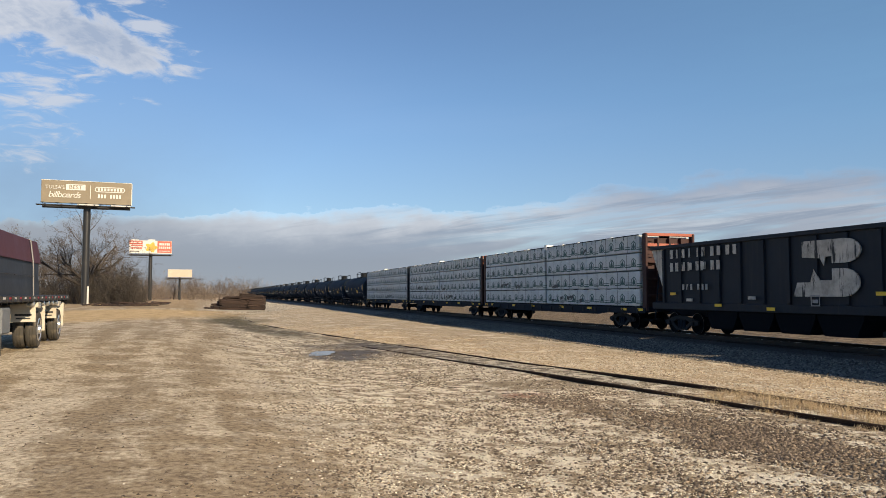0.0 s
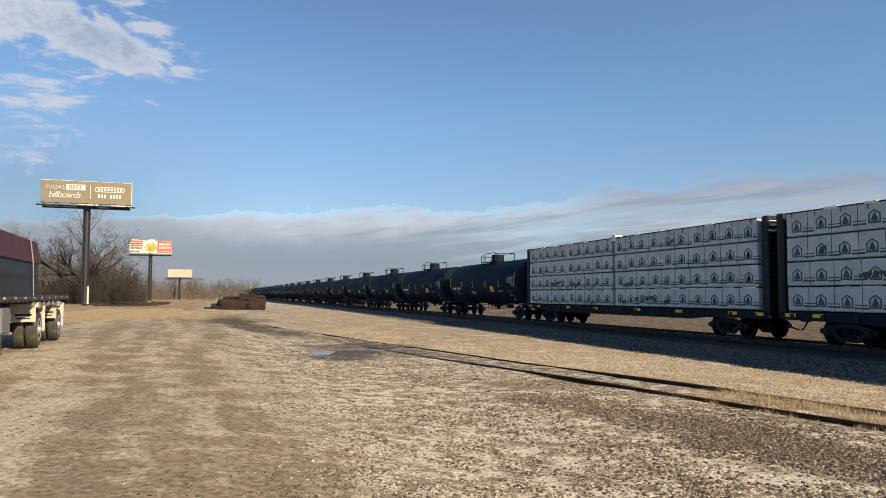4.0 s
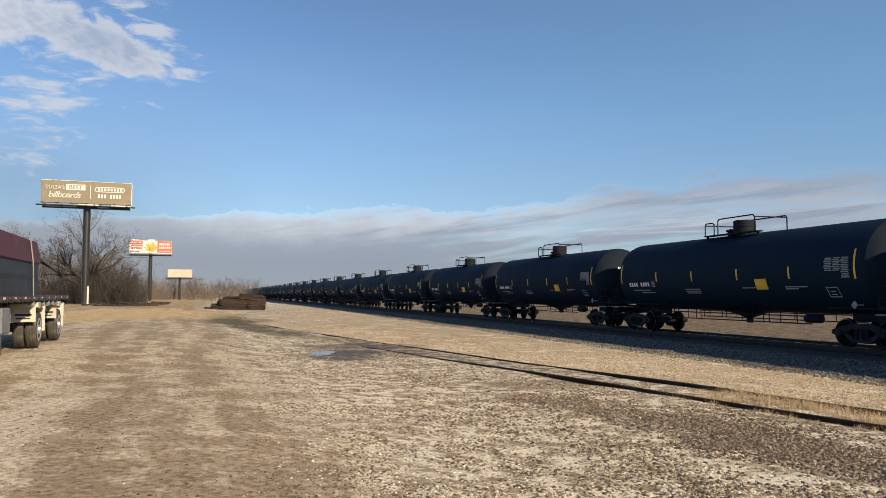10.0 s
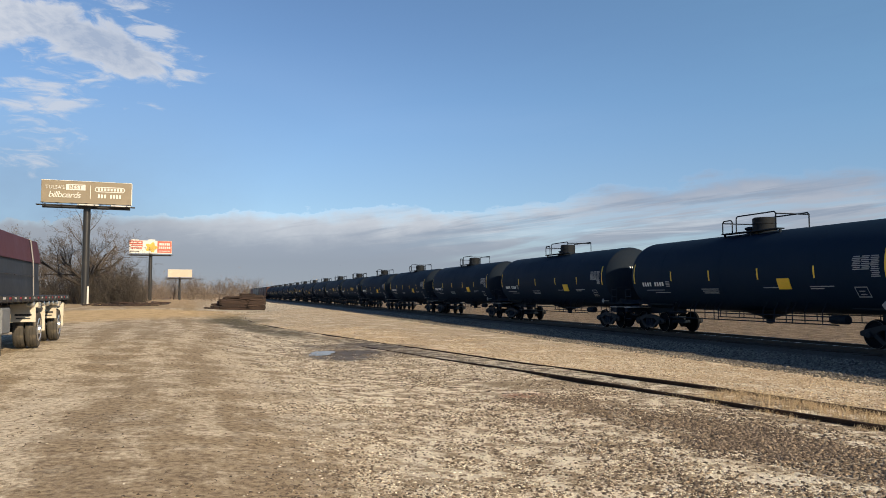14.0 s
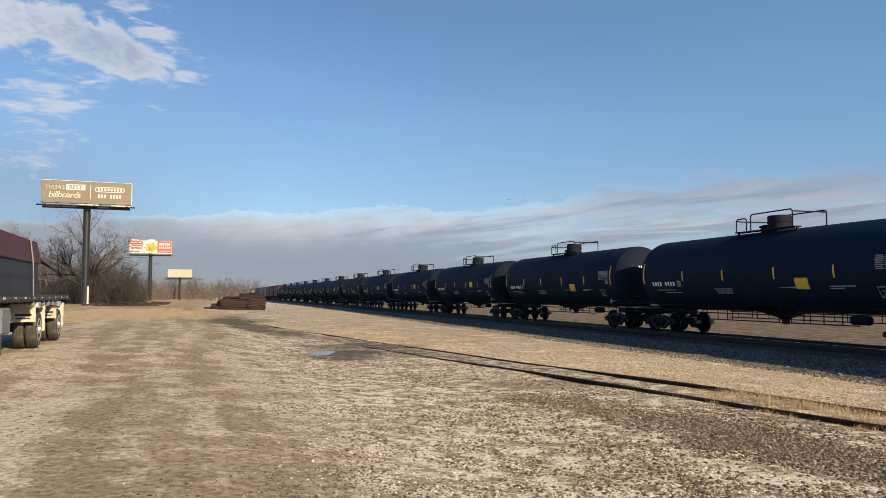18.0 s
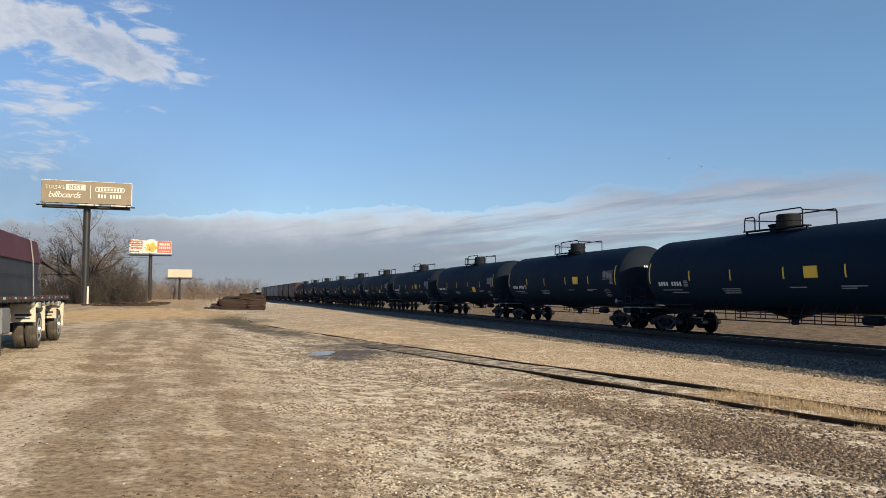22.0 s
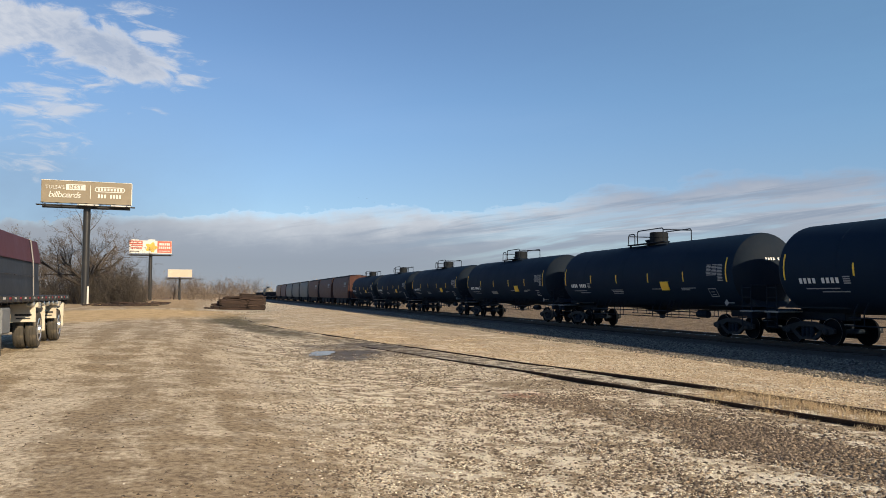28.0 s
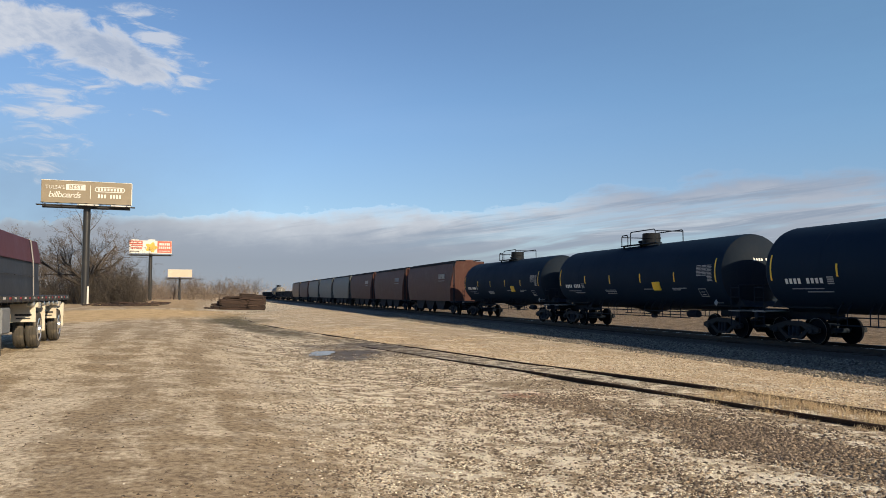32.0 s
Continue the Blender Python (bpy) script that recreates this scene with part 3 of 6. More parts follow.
def bars(car, name, x0, z0, rows, y, material, height=0.1, tilt=None):
    """Plain bars for writing: rows of lists of (start, length)."""
    bm = B()
    for r, row in enumerate(rows):
        for a, l in row:
            box(bm, (x0 + a + l / 2, y, z0 - r * height * 1.5), (l, 0.012, height))
    o = part(name, bm, material, car)
    return o


R_TANK, Z_TANK = 1.58, 2.63


def on_shell(z):
    """How far out the tank's flank is at the height z."""
    return -math.sqrt(max(0.0, R_TANK ** 2 - (z - Z_TANK) ** 2))


def head_x(r):
    """Where the tank's front head lies at the distance r from its axis."""
    a = math.acos(min(1.0, r / R_TANK))
    return 8.05 - 0.75 * (1 - math.sin(a)) if r < R_TANK else 7.3


def decal(bm, x0, x1, z0, z1, off=0.008, n=4):
    """A thin plate that lies on the tank's flank."""
    pts = [(z0 + (z1 - z0) * k / n) for k in range(n + 1)]
    out, inn = [], []
    for z in pts:
        y = on_shell(z)
        nrm = Vector((0, y, z - Z_TANK)).normalized()
        for lst, d in ((out, off), (inn, -0.02)):
            p = Vector((0, y, z)) + nrm * d
            lst.append([bm.verts.new((x, p.y, p.z)) for x in (x0, x1)])
    for L in (out, inn):
        for a, b in zip(L, L[1:]):
            bm.faces.new((a[0], a[1], b[1], b[0]))
    for a, b in zip(zip(out, out[1:]), zip(inn, inn[1:])):
        for i in (0, 1):
            bm.faces.new((a[0][i], a[1][i], b[1][i], b[0][i]))
    for i in (0, -1):
        bm.faces.new((out[i][0], out[i][1], inn[i][1], inn[i][0]))


def tank_car(shell=TANK, label="black pressure-jacketed tank car with yellow reflectors"):
    car = empty("tank_car", label, "tank car", "tank cars of the train")
    half = 8.05
    prof = []
    for k in range(9):
        a = math.pi / 2 * k / 8
        prof.append((-half + 0.75 * (1 - math.sin(a)), R_TANK * math.cos(a) if k < 8 else 0.02))
    prof = prof[::-1]
    prof += [(-3.5, R_TANK), (0, R_TANK), (3.5, R_TANK)]
    prof += [(-u, r) for u, r in prof[:9][::-1]]
    part("tank", lathe(B(), prof[7:-7], 40, "X", (0, 0, Z_TANK)), shell, car, smoothed=True)
    for ends in (prof[:8], prof[-8:]):
        part("tank_head", lathe(B(), ends, 40, "X", (0, 0, Z_TANK)), HEADPAINT if shell is TANK else shell, car, "dusty rounded tank end", smoothed=True)
    for x in (-4.9, -0.85, 4.2):
        bm = B()
        lathe(bm, [(x - 0.05, R_TANK - 0.05), (x - 0.045, R_TANK + 0.0035), (x + 0.045, R_TANK + 0.0035), (x + 0.05, R_TANK - 0.05)], 40, "X", (0, 0, Z_TANK))
        part("jacket_band", bm, shell, car)
    # valve housing, platform and railing on top
    zt = Z_TANK + R_TANK
    bm = B()
    lathe(bm, [(zt - 0.1, 0.56), (zt + 0.06, 0.56), (zt + 0.08, 0.44), (zt + 0.3, 0.44), (zt + 0.31, 0.46), (zt + 0.36, 0.46), (zt + 0.37, 0.44), (zt + 0.54, 0.44), (zt + 0.58, 0.4), (zt + 0.6, 0.05)], 24, "Z", (0.0, 0, 0))
    part("valve_housing", bm, HOUSING, car, smoothed=True)
    bm = B()
    lathe(bm, [(zt - 0.05, 0.2), (zt + 0.14, 0.2), (zt + 0.18, 0.26), (zt + 0.24, 0.26), (zt + 0.28, 0.1)], 14, "Z", (-0.75, 0, 0))
    part("relief_valve", bm, IRON, car, smoothed=True)
    for y in (-0.62, 0.62):
        bm = B()
        box(bm, (0, y, zt + 0.01), (3.3, 0.32, 0.05), 0.01)
        for x in (-1.6, 0.0, 1.6):
            box(bm, (x, y, zt - 0.12), (0.07, 0.07, 0.3))
        part("platform", bm, IRON, car)
    for y in (-0.77, 0.77):
        for x0, x1, up in ((-1.55, -0.95, 0.54), (-0.7, 1.55, 0.66)):
            bm = B()
            top = zt + up
            pts = [(x0, y, zt), (x0, y, top - 0.08), (x0 + 0.08, y, top), (x1 - 0.08, y, top), (x1, y, top - 0.08), (x1, y, zt)]
            for a, b in zip(pts, pts[1:]):
                rod(bm, a, b, 0.026, 6)
            part("railing", bm, IRON, car)
    for x, up in ((-1.55, 0.46), (1.55, 0.58)):
        bm = B()
        rod(bm, (x, -0.77, zt + up), (x, 0.77, zt + up), 0.024, 6)
        part("railing", bm, IRON, car)
    # markings on both flanks
    for flip in (0, 1):
        side = pose(0, 0, 0, 0, 0, 180 * flip)
        made = []
        for x, h, z in ((-7.2, 0.92, 2.7), (-4.15, 0.42, 2.53), (-1.48, 0.42, 2.5), (1.42, 0.42, 2.5), (4.2, 0.42, 2.5), (7.07, 0.96, 2.72)):
            bm = B()
            decal(bm, x - 0.034, x + 0.034, z - h / 2, z + h / 2)
            made.append(part("reflector", bm, YELLOW, car, "yellow reflective strip"))
        bm = B()
        decal(bm, 2.42, 3.02, 1.93, 2.31, 0.03)
        made.append(part("placard", bm, YELLOW, car, "square yellow notice plate"))
        bm = B()
        for r in range(12):
            for c in range(3):
                if r > 3 or c == 2:
                    decal(bm, 5.82 + 0.35 * c + 0.02 * (r % 3), 6.15 + 0.35 * c - 0.03 * ((r + c) % 2), 2.28 + r * 0.058, 2.312 + r * 0.058, n=1)
        made.append(tagged(part("data_panel", bm, DULLWHITE, car, "block of white stencilled lines"), kind="stuff"))
        for k in range(9):
            if k != 4:
                bm = B()
                decal(bm, -6.53 + k * 0.2, -6.41 + k * 0.2, 2.11, 2.29, n=1)
                made.append(part("mark_bar", bm, WHITE, car))
        bm = B()
        for k in range(4):
            decal(bm, -4.62, -4.34, 2.08 + 0.07 * k, 2.12 + 0.07 * k, n=1)
        made.append(tagged(part("stencil", bm, DULLWHITE, car), kind="stuff"))
        for a, b, z in ((-6.3, -4.85, 1.93), (-5.65, -4.5, 1.82), (-2.15, -1.05, 1.95), (-2.1, -1.05, 1.87), (-2.05, -1.1, 1.79), (1.6, 2.4, 1.98), (3.9, 4.95, 2.0), (3.9, 4.5, 1.93)):
            bm = B()
            decal(bm, a, b, z - 0.012, z + 0.02, n=1)
            made.append(part("stencil_line", bm, DULLWHITE, car))
        bm = B()
        for a, b, z0, z1 in ((5.75, 6.25, 1.64, 1.67), (5.75, 6.25, 1.95, 1.98), (5.75, 5.78, 1.64, 1.98), (6.22, 6.25, 1.64, 1.98), (5.88, 6.12, 1.72, 1.75), (5.88, 6.1, 1.82, 1.85)):
            decal(bm, a, b, z0, z1, n=1)
        made.append(tagged(part("stencil_frame", bm, DULLWHITE, car), kind="stuff"))
        if flip:
            for o in made:
                o.matrix_basis = side
            continue
        bm = B()
        box(bm, (6.85, -1.38, 1.4), (0.19, 0.012, 0.19), 0.0, Matrix.Rotation(radians(45), 4, "Y"))
        box(bm, (6.85, -1.2, 1.4), (0.05, 0.35, 0.05))
        made.append(part("hazard_card", bm, DULLWHITE, car, "small diamond hazard card"))
        for o in made:
            o.matrix_basis = side
    # marks on the head
    for k in range(9):
        if k != 4:
            bm = B()
            y = -0.4 + k * 0.11
            x = head_x(math.hypot(y, 0.5))
            prism(bm, [(x - 0.1, 3.07), (x + 0.035, 3.07), (x - 0.02, 3.2), (x - 0.15, 3.2)], y - 0.033, y + 0.033)
            part("mark_bar", bm, WHITE, car)
    # underside
    for side in (-1, 1):
        bm = B()
        box(bm, (side * 7.2, 0, 1.0), (2.9, 0.7, 0.36), 0.03)
        box(bm, (side * 8.2, 0, 0.95), (0.2, 2.9, 0.24), 0.03)
        part("draft_sill", bm, IRON, car)
        bm = B()
        box(bm, (side * 8.05, 0, 1.1), (0.7, 2.9, 0.05))
        part("end_walkway", bm, LITGRATE, car, "grey grated end walkway")
        for y in (-1.4, 1.4):
            bm = B()
            rod(bm, (side * 8.3, y, 0.5), (side * 8.3, y, 2.1), 0.022, 6)
            rod(bm, (side * 7.8, y, 0.5), (side * 7.8, y, 2.1), 0.022, 6)
            for k in range(5):
                rod(bm, (side * 7.8, y, 0.55 + 0.36 * k), (side * 8.3, y, 0.55 + 0.36 * k), 0.018, 6)
            part("ladder", bm, IRON, car)
        bm = B()
        rod(bm, (side * 8.32, -1.4, 2.1), (side * 8.32, 1.4, 2.1), 0.022, 6)
        part("end_handrail", bm, IRON, car)
        bm = B()
        prism(bm, [(side * 5.0, 1.25), (side * 8.0, 1.25), (side * 7.7, 1.55), (side * 5.4, 1.35)], -0.85, 0.85)
        part("saddle", bm, IRON, car)
        coupler(car, side * 8.735, side)
        bogie_parts(car, side * 6.75)
    bm = B()
    lathe(bm, [(0.78, 0.12), (0.85, 0.3), (1.0, 0.75), (1.12, 1.15)], 20, "Z", (0.2, 0, 0))
    box(bm, (0.2, 0, 0.7), (0.22, 0.22, 0.22), 0.03)
    part("outlet_valve", bm, IRON, car)
    for y in (-1.25, 1.25):
        bm = B()
        for z in (0.72, 0.98):
            rod(bm, (-4.7, y, z), (4.9, y, z), 0.022, 6)
        for x in (-4.5, -4.1, -3.2, -2.9, -2.2, -1.6, -1.3, 1.3, 1.9, 2.5, 2.8, 3.4, 4.2):
            rod(bm, (x, y, 0.7), (x, y, 1.15), 0.02, 6)
            rod(bm, (x, y, 1.15), (x, y * 0.8, 1.5), 0.02, 6)
        part("brake_piping", bm, IRON, car)
    bm = B()
    lathe(bm, [(4.1, 0.02), (4.12, 0.15), (4.8, 0.15), (4.82, 0.02)], 16, "X", (0, -0.75, 0.88))
    part("air_reservoir", bm, IRON, car, smoothed=True)
    return car


def lumber_car():
    car = empty("centerbeam_flatcar", "red centerbeam flatcar carrying grey-wrapped lumber bundles", "flatcar", "lumber cars of the train")
    hl, ht = 10.8, 4.62
    bm = B()
    box(bm, (0, 0, 1.02), (22.4, 2.7, 0.22), 0.02)
    for side in (-1, 1):
        prism(bm, [(-11.15, 1.1), (-11.15, 0.84), (-7.5, 0.8), (-6.5, 0.7), (6.5, 0.7), (7.5, 0.8), (11.15, 0.84), (11.15, 1.1)], side * 1.36 - 0.03, side * 1.36 + 0.03)
    part("deck", bm, IRON, car)
    for k in range(16):
        x = -10.5 + 1.4 * k
        for y in (-1.41, 1.41):
            bm = B()
            box(bm, (x, y, 0.93), (0.16, 0.05, 0.22), 0.01)
            part("winch", bm, FRAME, car)
    for k in (-10.6, -9.3, -5.2, -2.0, 2.2, 5.6, 9.2, 10.7):
        bm = B()
        box(bm, (k, -1.395, 1.0), (0.5, 0.02, 0.12))
        part("reflector", bm, YELLOW, car, "yellow reflective strip")
    for side in (-1, 1):
        bm = B()
        x = side * (hl + 0.15)
        box(bm, (x, 0, 2.75), (0.14, 2.72, 3.4), 0.02)
        bh = part("bulkhead", bm, REDSHADE, car, "faded red steel bulkhead")
        for y in (-1.3, 1.3):
            part("corner_post", box(B(), (x + side * 0.12, y, 2.8), (0.32, 0.12, 3.7), 0.02), REDSHADE, bh)
        for y in (-0.65, 0.0, 0.65):
            part("stiffener", box(B(), (x + side * 0.16, y, 2.75), (0.2, 0.1, 3.4), 0.01), REDSHADE, bh)
        for z in (1.7, 2.5, 3.3, 4.1, 4.6):
            part("cross_rail", box(B(), (x + side * 0.14, 0, z), (0.2, 2.7, 0.14), 0.01), REDLIT if z > 4.0 else REDSHADE, bh)
        for k in range(9):
            part("rung", rod(B(), (x + side * 0.33, -1.25, 1.35 + 0.38 * k), (x + side * 0.33, -0.8, 1.35 + 0.38 * k), 0.02, 6), REDSHADE, bh)
        coupler(car, side * 11.46, side)
        bogie_parts(car, side * 8.4)
    bm = B()
    box(bm, (0, 0, ht - 0.05), (21.6, 0.5, 0.14), 0.02)
    for k in range(17):
        box(bm, (-10.4 + 1.3 * k, 0, 2.8), (0.12, 0.3, 3.4))
    part("center_beam", bm, REDSHADE, car)
    rnd = random.Random(7)
    tier = 0.85
    for side in (-1, 1):
        for r in range(4):
            for c in range(4):
                x0, x1 = -10.72 + 5.36 * c + 0.02, -10.72 + 5.36 * (c + 1) - 0.02
                if c == 1:
                    x1 -= 0.12
                if c == 2:
                    x0 += 0.12
                z0 = 1.15 + r * (tier + 0.02)
                bm = B()
                yc = side * (0.84 + rnd.uniform(-0.015, 0.015))
                box(bm, ((x0 + x1) / 2, yc, z0 + tier / 2), (x1 - x0, 1.12, tier - 0.03), 0.03)
                bun = part("lumber_pack", bm, WRAP, car)
                bm = B()
                y = yc + side * 0.563
                for k in range(5):
                    xs = x0 + (k + 0.5 + rnd.uniform(-0.06, 0.06)) * (x1 - x0) / 5
                    zz = z0 + tier * 0.42
                    # a little house-and-tree mark, as plain shapes
                    zz += rnd.uniform(-0.03, 0.03)
                    for e in (-1, 1):
                        prism(bm, [(xs, zz + 0.25), (xs, zz + 0.2), (xs + e * 0.23, zz + 0.06), (xs + e * 0.23, zz + 0.11)], y - 0.004, y + 0.004)
                    box(bm, (xs, y, zz - 0.17), (0.46, 0.008, 0.05))
                    box(bm, (xs, y, zz - 0.12), (0.05, 0.008, 0.1))
                    for e in (-1, 1):
                        box(bm, (xs + e * 0.205, y, zz - 0.04), (0.05, 0.008, 0.25))
                    for wd, up in ((0.34, -0.05), (0.28, 0.02), (0.2, 0.08)):
                        prism(bm, [(xs - wd / 2, zz + up - 0.08), (xs + wd / 2, zz + up - 0.08), (xs, zz + up + 0.09)], y - 0.004, y + 0.004)
                    box(bm, (xs + 0.55, y, zz - 0.19), (0.54, 0.008, 0.06))
                    box(bm, (xs + 0.55, y, zz - 0.09), (0.5, 0.008, 0.035))
                tagged(part("print", bm, PRINT, bun, "dark green printed marks"), kind="stuff")
                bm = B()
                for k in range(1, 5):
                    xs = x0 + k * (x1 - x0) / 5 + rnd.uniform(-0.08, 0.08)
                    box(bm, (xs, y - side * 0.002, z0 + tier / 2), (0.022, 0.012, tier - 0.06))
                tagged(part("strap", bm, SEAM, bun, "dark folds and straps"), kind="stuff")
    # torn and folded spots of the wrap, and white pieces for the glints and plate along the top
    for k in range(12):
        x, z = rnd.uniform(-10, 9.6), 1.32 + 0.87 * rnd.choice((0, 0, 0, 1, 1, 2, 3)) + rnd.uniform(-0.1, 0.3)
        bm = B()
        w = rnd.uniform(0.2, 0.55) if k % 4 else rnd.uniform(0.6, 1.0)
        ragged = [(x + w * q, z + rnd.uniform(0.03, 0.12) + 0.1 * q) for q in (0.0, 0.2, 0.4, 0.6, 0.8, 1.0)]
        ragged += [(x + w * q, z - rnd.uniform(0.0, 0.16) + 0.1 * q) for q in (1.0, 0.75, 0.5, 0.25, 0.05)]
        prism(bm, ragged, -1.43, -1.415)
        part("torn_flap", bm, SEAM, car, "dark torn fold in the wrap")
    for x in (-8.6, -7.0, -5.0, -2.9, 0.1, 2.3, 4.4, 7.9):
        bm = B()
        box(bm, (x, -1.23, 4.61), (rnd.uniform(0.15, 0.6), 0.46, 0.09 if x != 0.1 else 0.3), 0.01)
        part("corner_board", bm, WHITE, car, "white piece for the glints along the load's top")
    for y in (-1.41, 1.41):
        bm = B()
        box(bm, (0, y, 4.61), (21.4, 0.05, 0.04))
        part("edge_protector", bm, IRON, car)
    for k in range(20):
        bm = B()
        x = -10.4 + 1.095 * k
        rod(bm, (x, -0.1, 4.62), (x, -1.42, 4.6), 0.014, 5)
        rod(bm, (x, -1.42, 4.6), (x, -1.43, 4.42), 0.014, 5)
        part("tie_down_cable", bm, IRON, car)
    return car


def open_hopper():
    car = empty("open_hopper_car", "black open-top coal hopper with peeling white lettering", "hopper car")
    hl = 6.55
    zt, zb = 3.85, 1.22
    for side in (-1, 1):
        part("side_wall", box(B(), (0, side * 1.45, (zt + zb) / 2), (2 * hl, 0.05, zt - zb)), BNBLACK, car)
        part("top_chord", box(B(), (0, side * 1.5, zt), (2 * hl + 1.9, 0.16, 0.16), 0.02), BNBLACK, car)
        part("side_sill", box(B(), (0, side * 1.47, zb), (2 * hl + 1.8, 0.1, 0.3), 0.02), BNBLACK, car)
    for side in (-1, 1):
        for k in range(11):
            bm = B()
            x = -hl + 0.1 + k * (2 * hl - 0.2) / 10
            prism(bm, [(side * 1.475, zb + 0.1), (side * 1.57, zb + 0.2), (side * 1.57, zt - 0.15), (side * 1.475, zt - 0.05)], x - 0.07, x + 0.07, "X")
            part("side_post", bm, BNBLACK, car)
    for side in (-1, 1):
        bm = B()
        prism(bm, [(side * (hl + 0.02), zt), (side * (hl + 0.08), zt), (side * (hl - 2.2), 1.15), (side * (hl - 2.3), 1.15)], -1.42, 1.42)
        part("slope_sheet", bm, LOGO, car, "weathered pale end sheet")
        for y in (-1.45, 1.45):
            bm = B()
            prism(bm, [(side * (hl + 0.95), zt - 0.08), (side * (hl + 0.02), zt - 0.08), (side * (hl + 0.02), 1.9)], y - 0.025, y + 0.025)
            part("end_gusset", bm, LOGO, car, "weathered pale triangular gusset")
        for y in (-1.4, 1.4):
            bm = B()
            rod(bm, (side * (hl + 0.85), y, 0.6), (side * (hl + 0.3), y, zt - 0.1), 0.03, 6)
            rod(bm, (side * (hl + 0.05), y, 1.2), (side * (hl + 0.05), y, zt), 0.04, 6)
            for k in range(6):
                rod(bm, (side * (hl + 0.05), y, 1.4 + k * 0.36), (side * (hl + 0.8 - k * 0.09), y, 1.4 + k * 0.36), 0.018, 6)
            part("ladder", bm, IRON, car)
        coupler(car, side * 7.9, side)
        bogie_parts(car, side * 5.9)
    bm = B()
    box(bm, (0, 0, 0.95), (15.0, 0.6, 0.4), 0.03)
    part("center_sill", bm, IRON, car)
    for x in (-2.6, -0.6, 1.4, 3.4):
        bm = B()
        prism(bm, [(x - 0.98, 1.35), (x + 0.98, 1.35), (x + 0.95, 0.9), (x + 0.66, 0.34), (x - 0.66, 0.34), (x - 0.95, 0.9)], -1.42, 1.1)
        part("hopper_bay", bm, WHEEL, car)
    y = -1.585
    def letter(x, z, strokes, h, w):
        bm = B()
        for a0, a1, b0, b1 in strokes:
            box(bm, (x + (a0 + a1) / 2 * w, y, z + (b0 + b1 - 1) / 2 * h), ((a1 - a0) * w, 0.014, (b1 - b0) * h))
        part("mark_bar", bm, LOGO, car)
    full, worn, thin = [(0, 0.9, 0, 1)], [(0, 0.4, 0, 1), (0.4, 0.9, 0.1, 0.9)], [(0.3, 0.6, 0, 1)]
    for x, kind in ((0, full), (0.42, thin), (0.95, full), (1.4, thin), (2.0, thin), (2.45, full), (3.1, full), (3.55, full), (4.15, full), (4.6, full)):
        letter(-5.9 + x * 0.92, 3.5, [(0.1, 0.68, 0, 1)] if kind is full else kind, 0.38, 0.36)
    for x, kind in ((0, full), (0.42, full), (0.95, full), (1.4, worn), (2.0, full), (2.42, worn), (3.1, full), (3.5, full)):
        letter(-5.9 + x * 0.92, 2.93, [(0.1, 0.68, 0, 1)] if kind is full else kind, 0.38, 0.36)
    for x in (0, 0.28, 0.56, 1.05, 1.33, 1.6):
        letter(-5.0 + x, 2.05, [(0.1, 0.7, 0, 1)], 0.24, 0.22)
    # the great mark: two thick strokes with round corners, as plain shapes
    x0 = 2.0
    def zz(v):
        return 1.66 + (v - 1.56) * 1.1
    arc = [(x0 + 1.85 + 0.62 * math.cos(a), zz(2.92 + 0.36 * math.sin(a))) for a in [math.pi / 2 - math.pi * k / 10 for k in range(11)]]
    bm = B()
    prism(bm, [(x0, zz(3.28)), *arc, (x0 + 1.3, zz(2.56)), (x0 + 1.3, zz(2.78)), (x0 + 1.0, zz(2.76)), (x0 + 0.95, zz(2.5)), (x0 + 0.8, zz(2.72)), (x0, zz(2.78))], y, y + 0.05)
    part("emblem", bm, LOGO, car, "peeling white emblem stroke")
    arc = [(x0 + 1.75 + 0.66 * math.cos(a), zz(1.98 + 0.42 * math.sin(a))) for a in [math.pi / 2 - math.pi * k / 10 for k in range(11)]]
    bm = B()
    prism(bm, [(x0 + 1.3, zz(2.4)), *arc, (x0 - 0.45, zz(1.56)), (x0 - 0.25, zz(2.0)), (x0 + 0.35, zz(2.0)), (x0 + 0.5, zz(2.4)), (x0 + 0.75, zz(2.06)), (x0 + 1.3, zz(2.05))], y, y + 0.05)
    part("emblem", bm, LOGO, car, "peeling white emblem stroke")
    for x, z, mt in ((-5.9, 1.76, YELLOW), (-2.8, 1.3, YELLOW), (0.2, 1.2, YELLOW), (5.0, 1.76, YELLOW), (-0.8, 1.6, LOGO), (-4.7, 1.5, LOGO)):
        bars(car, "reflector", x, z, [[(0, 0.42)]], y, mt, 0.12)
    bm = B()
    for e in (-1, 1):
        box(bm, (2.55, y, 1.52 + e * 0.17), (0.4, 0.014, 0.035))
        box(bm, (2.55 + e * 0.18, y, 1.52), (0.035, 0.014, 0.3))
    box(bm, (2.55, y, 1.5), (0.24, 0.014, 0.12))
    tagged(part("stencil_frame", bm, DULLWHITE, car, "small white stencilled panel"), kind="stuff")
    return car


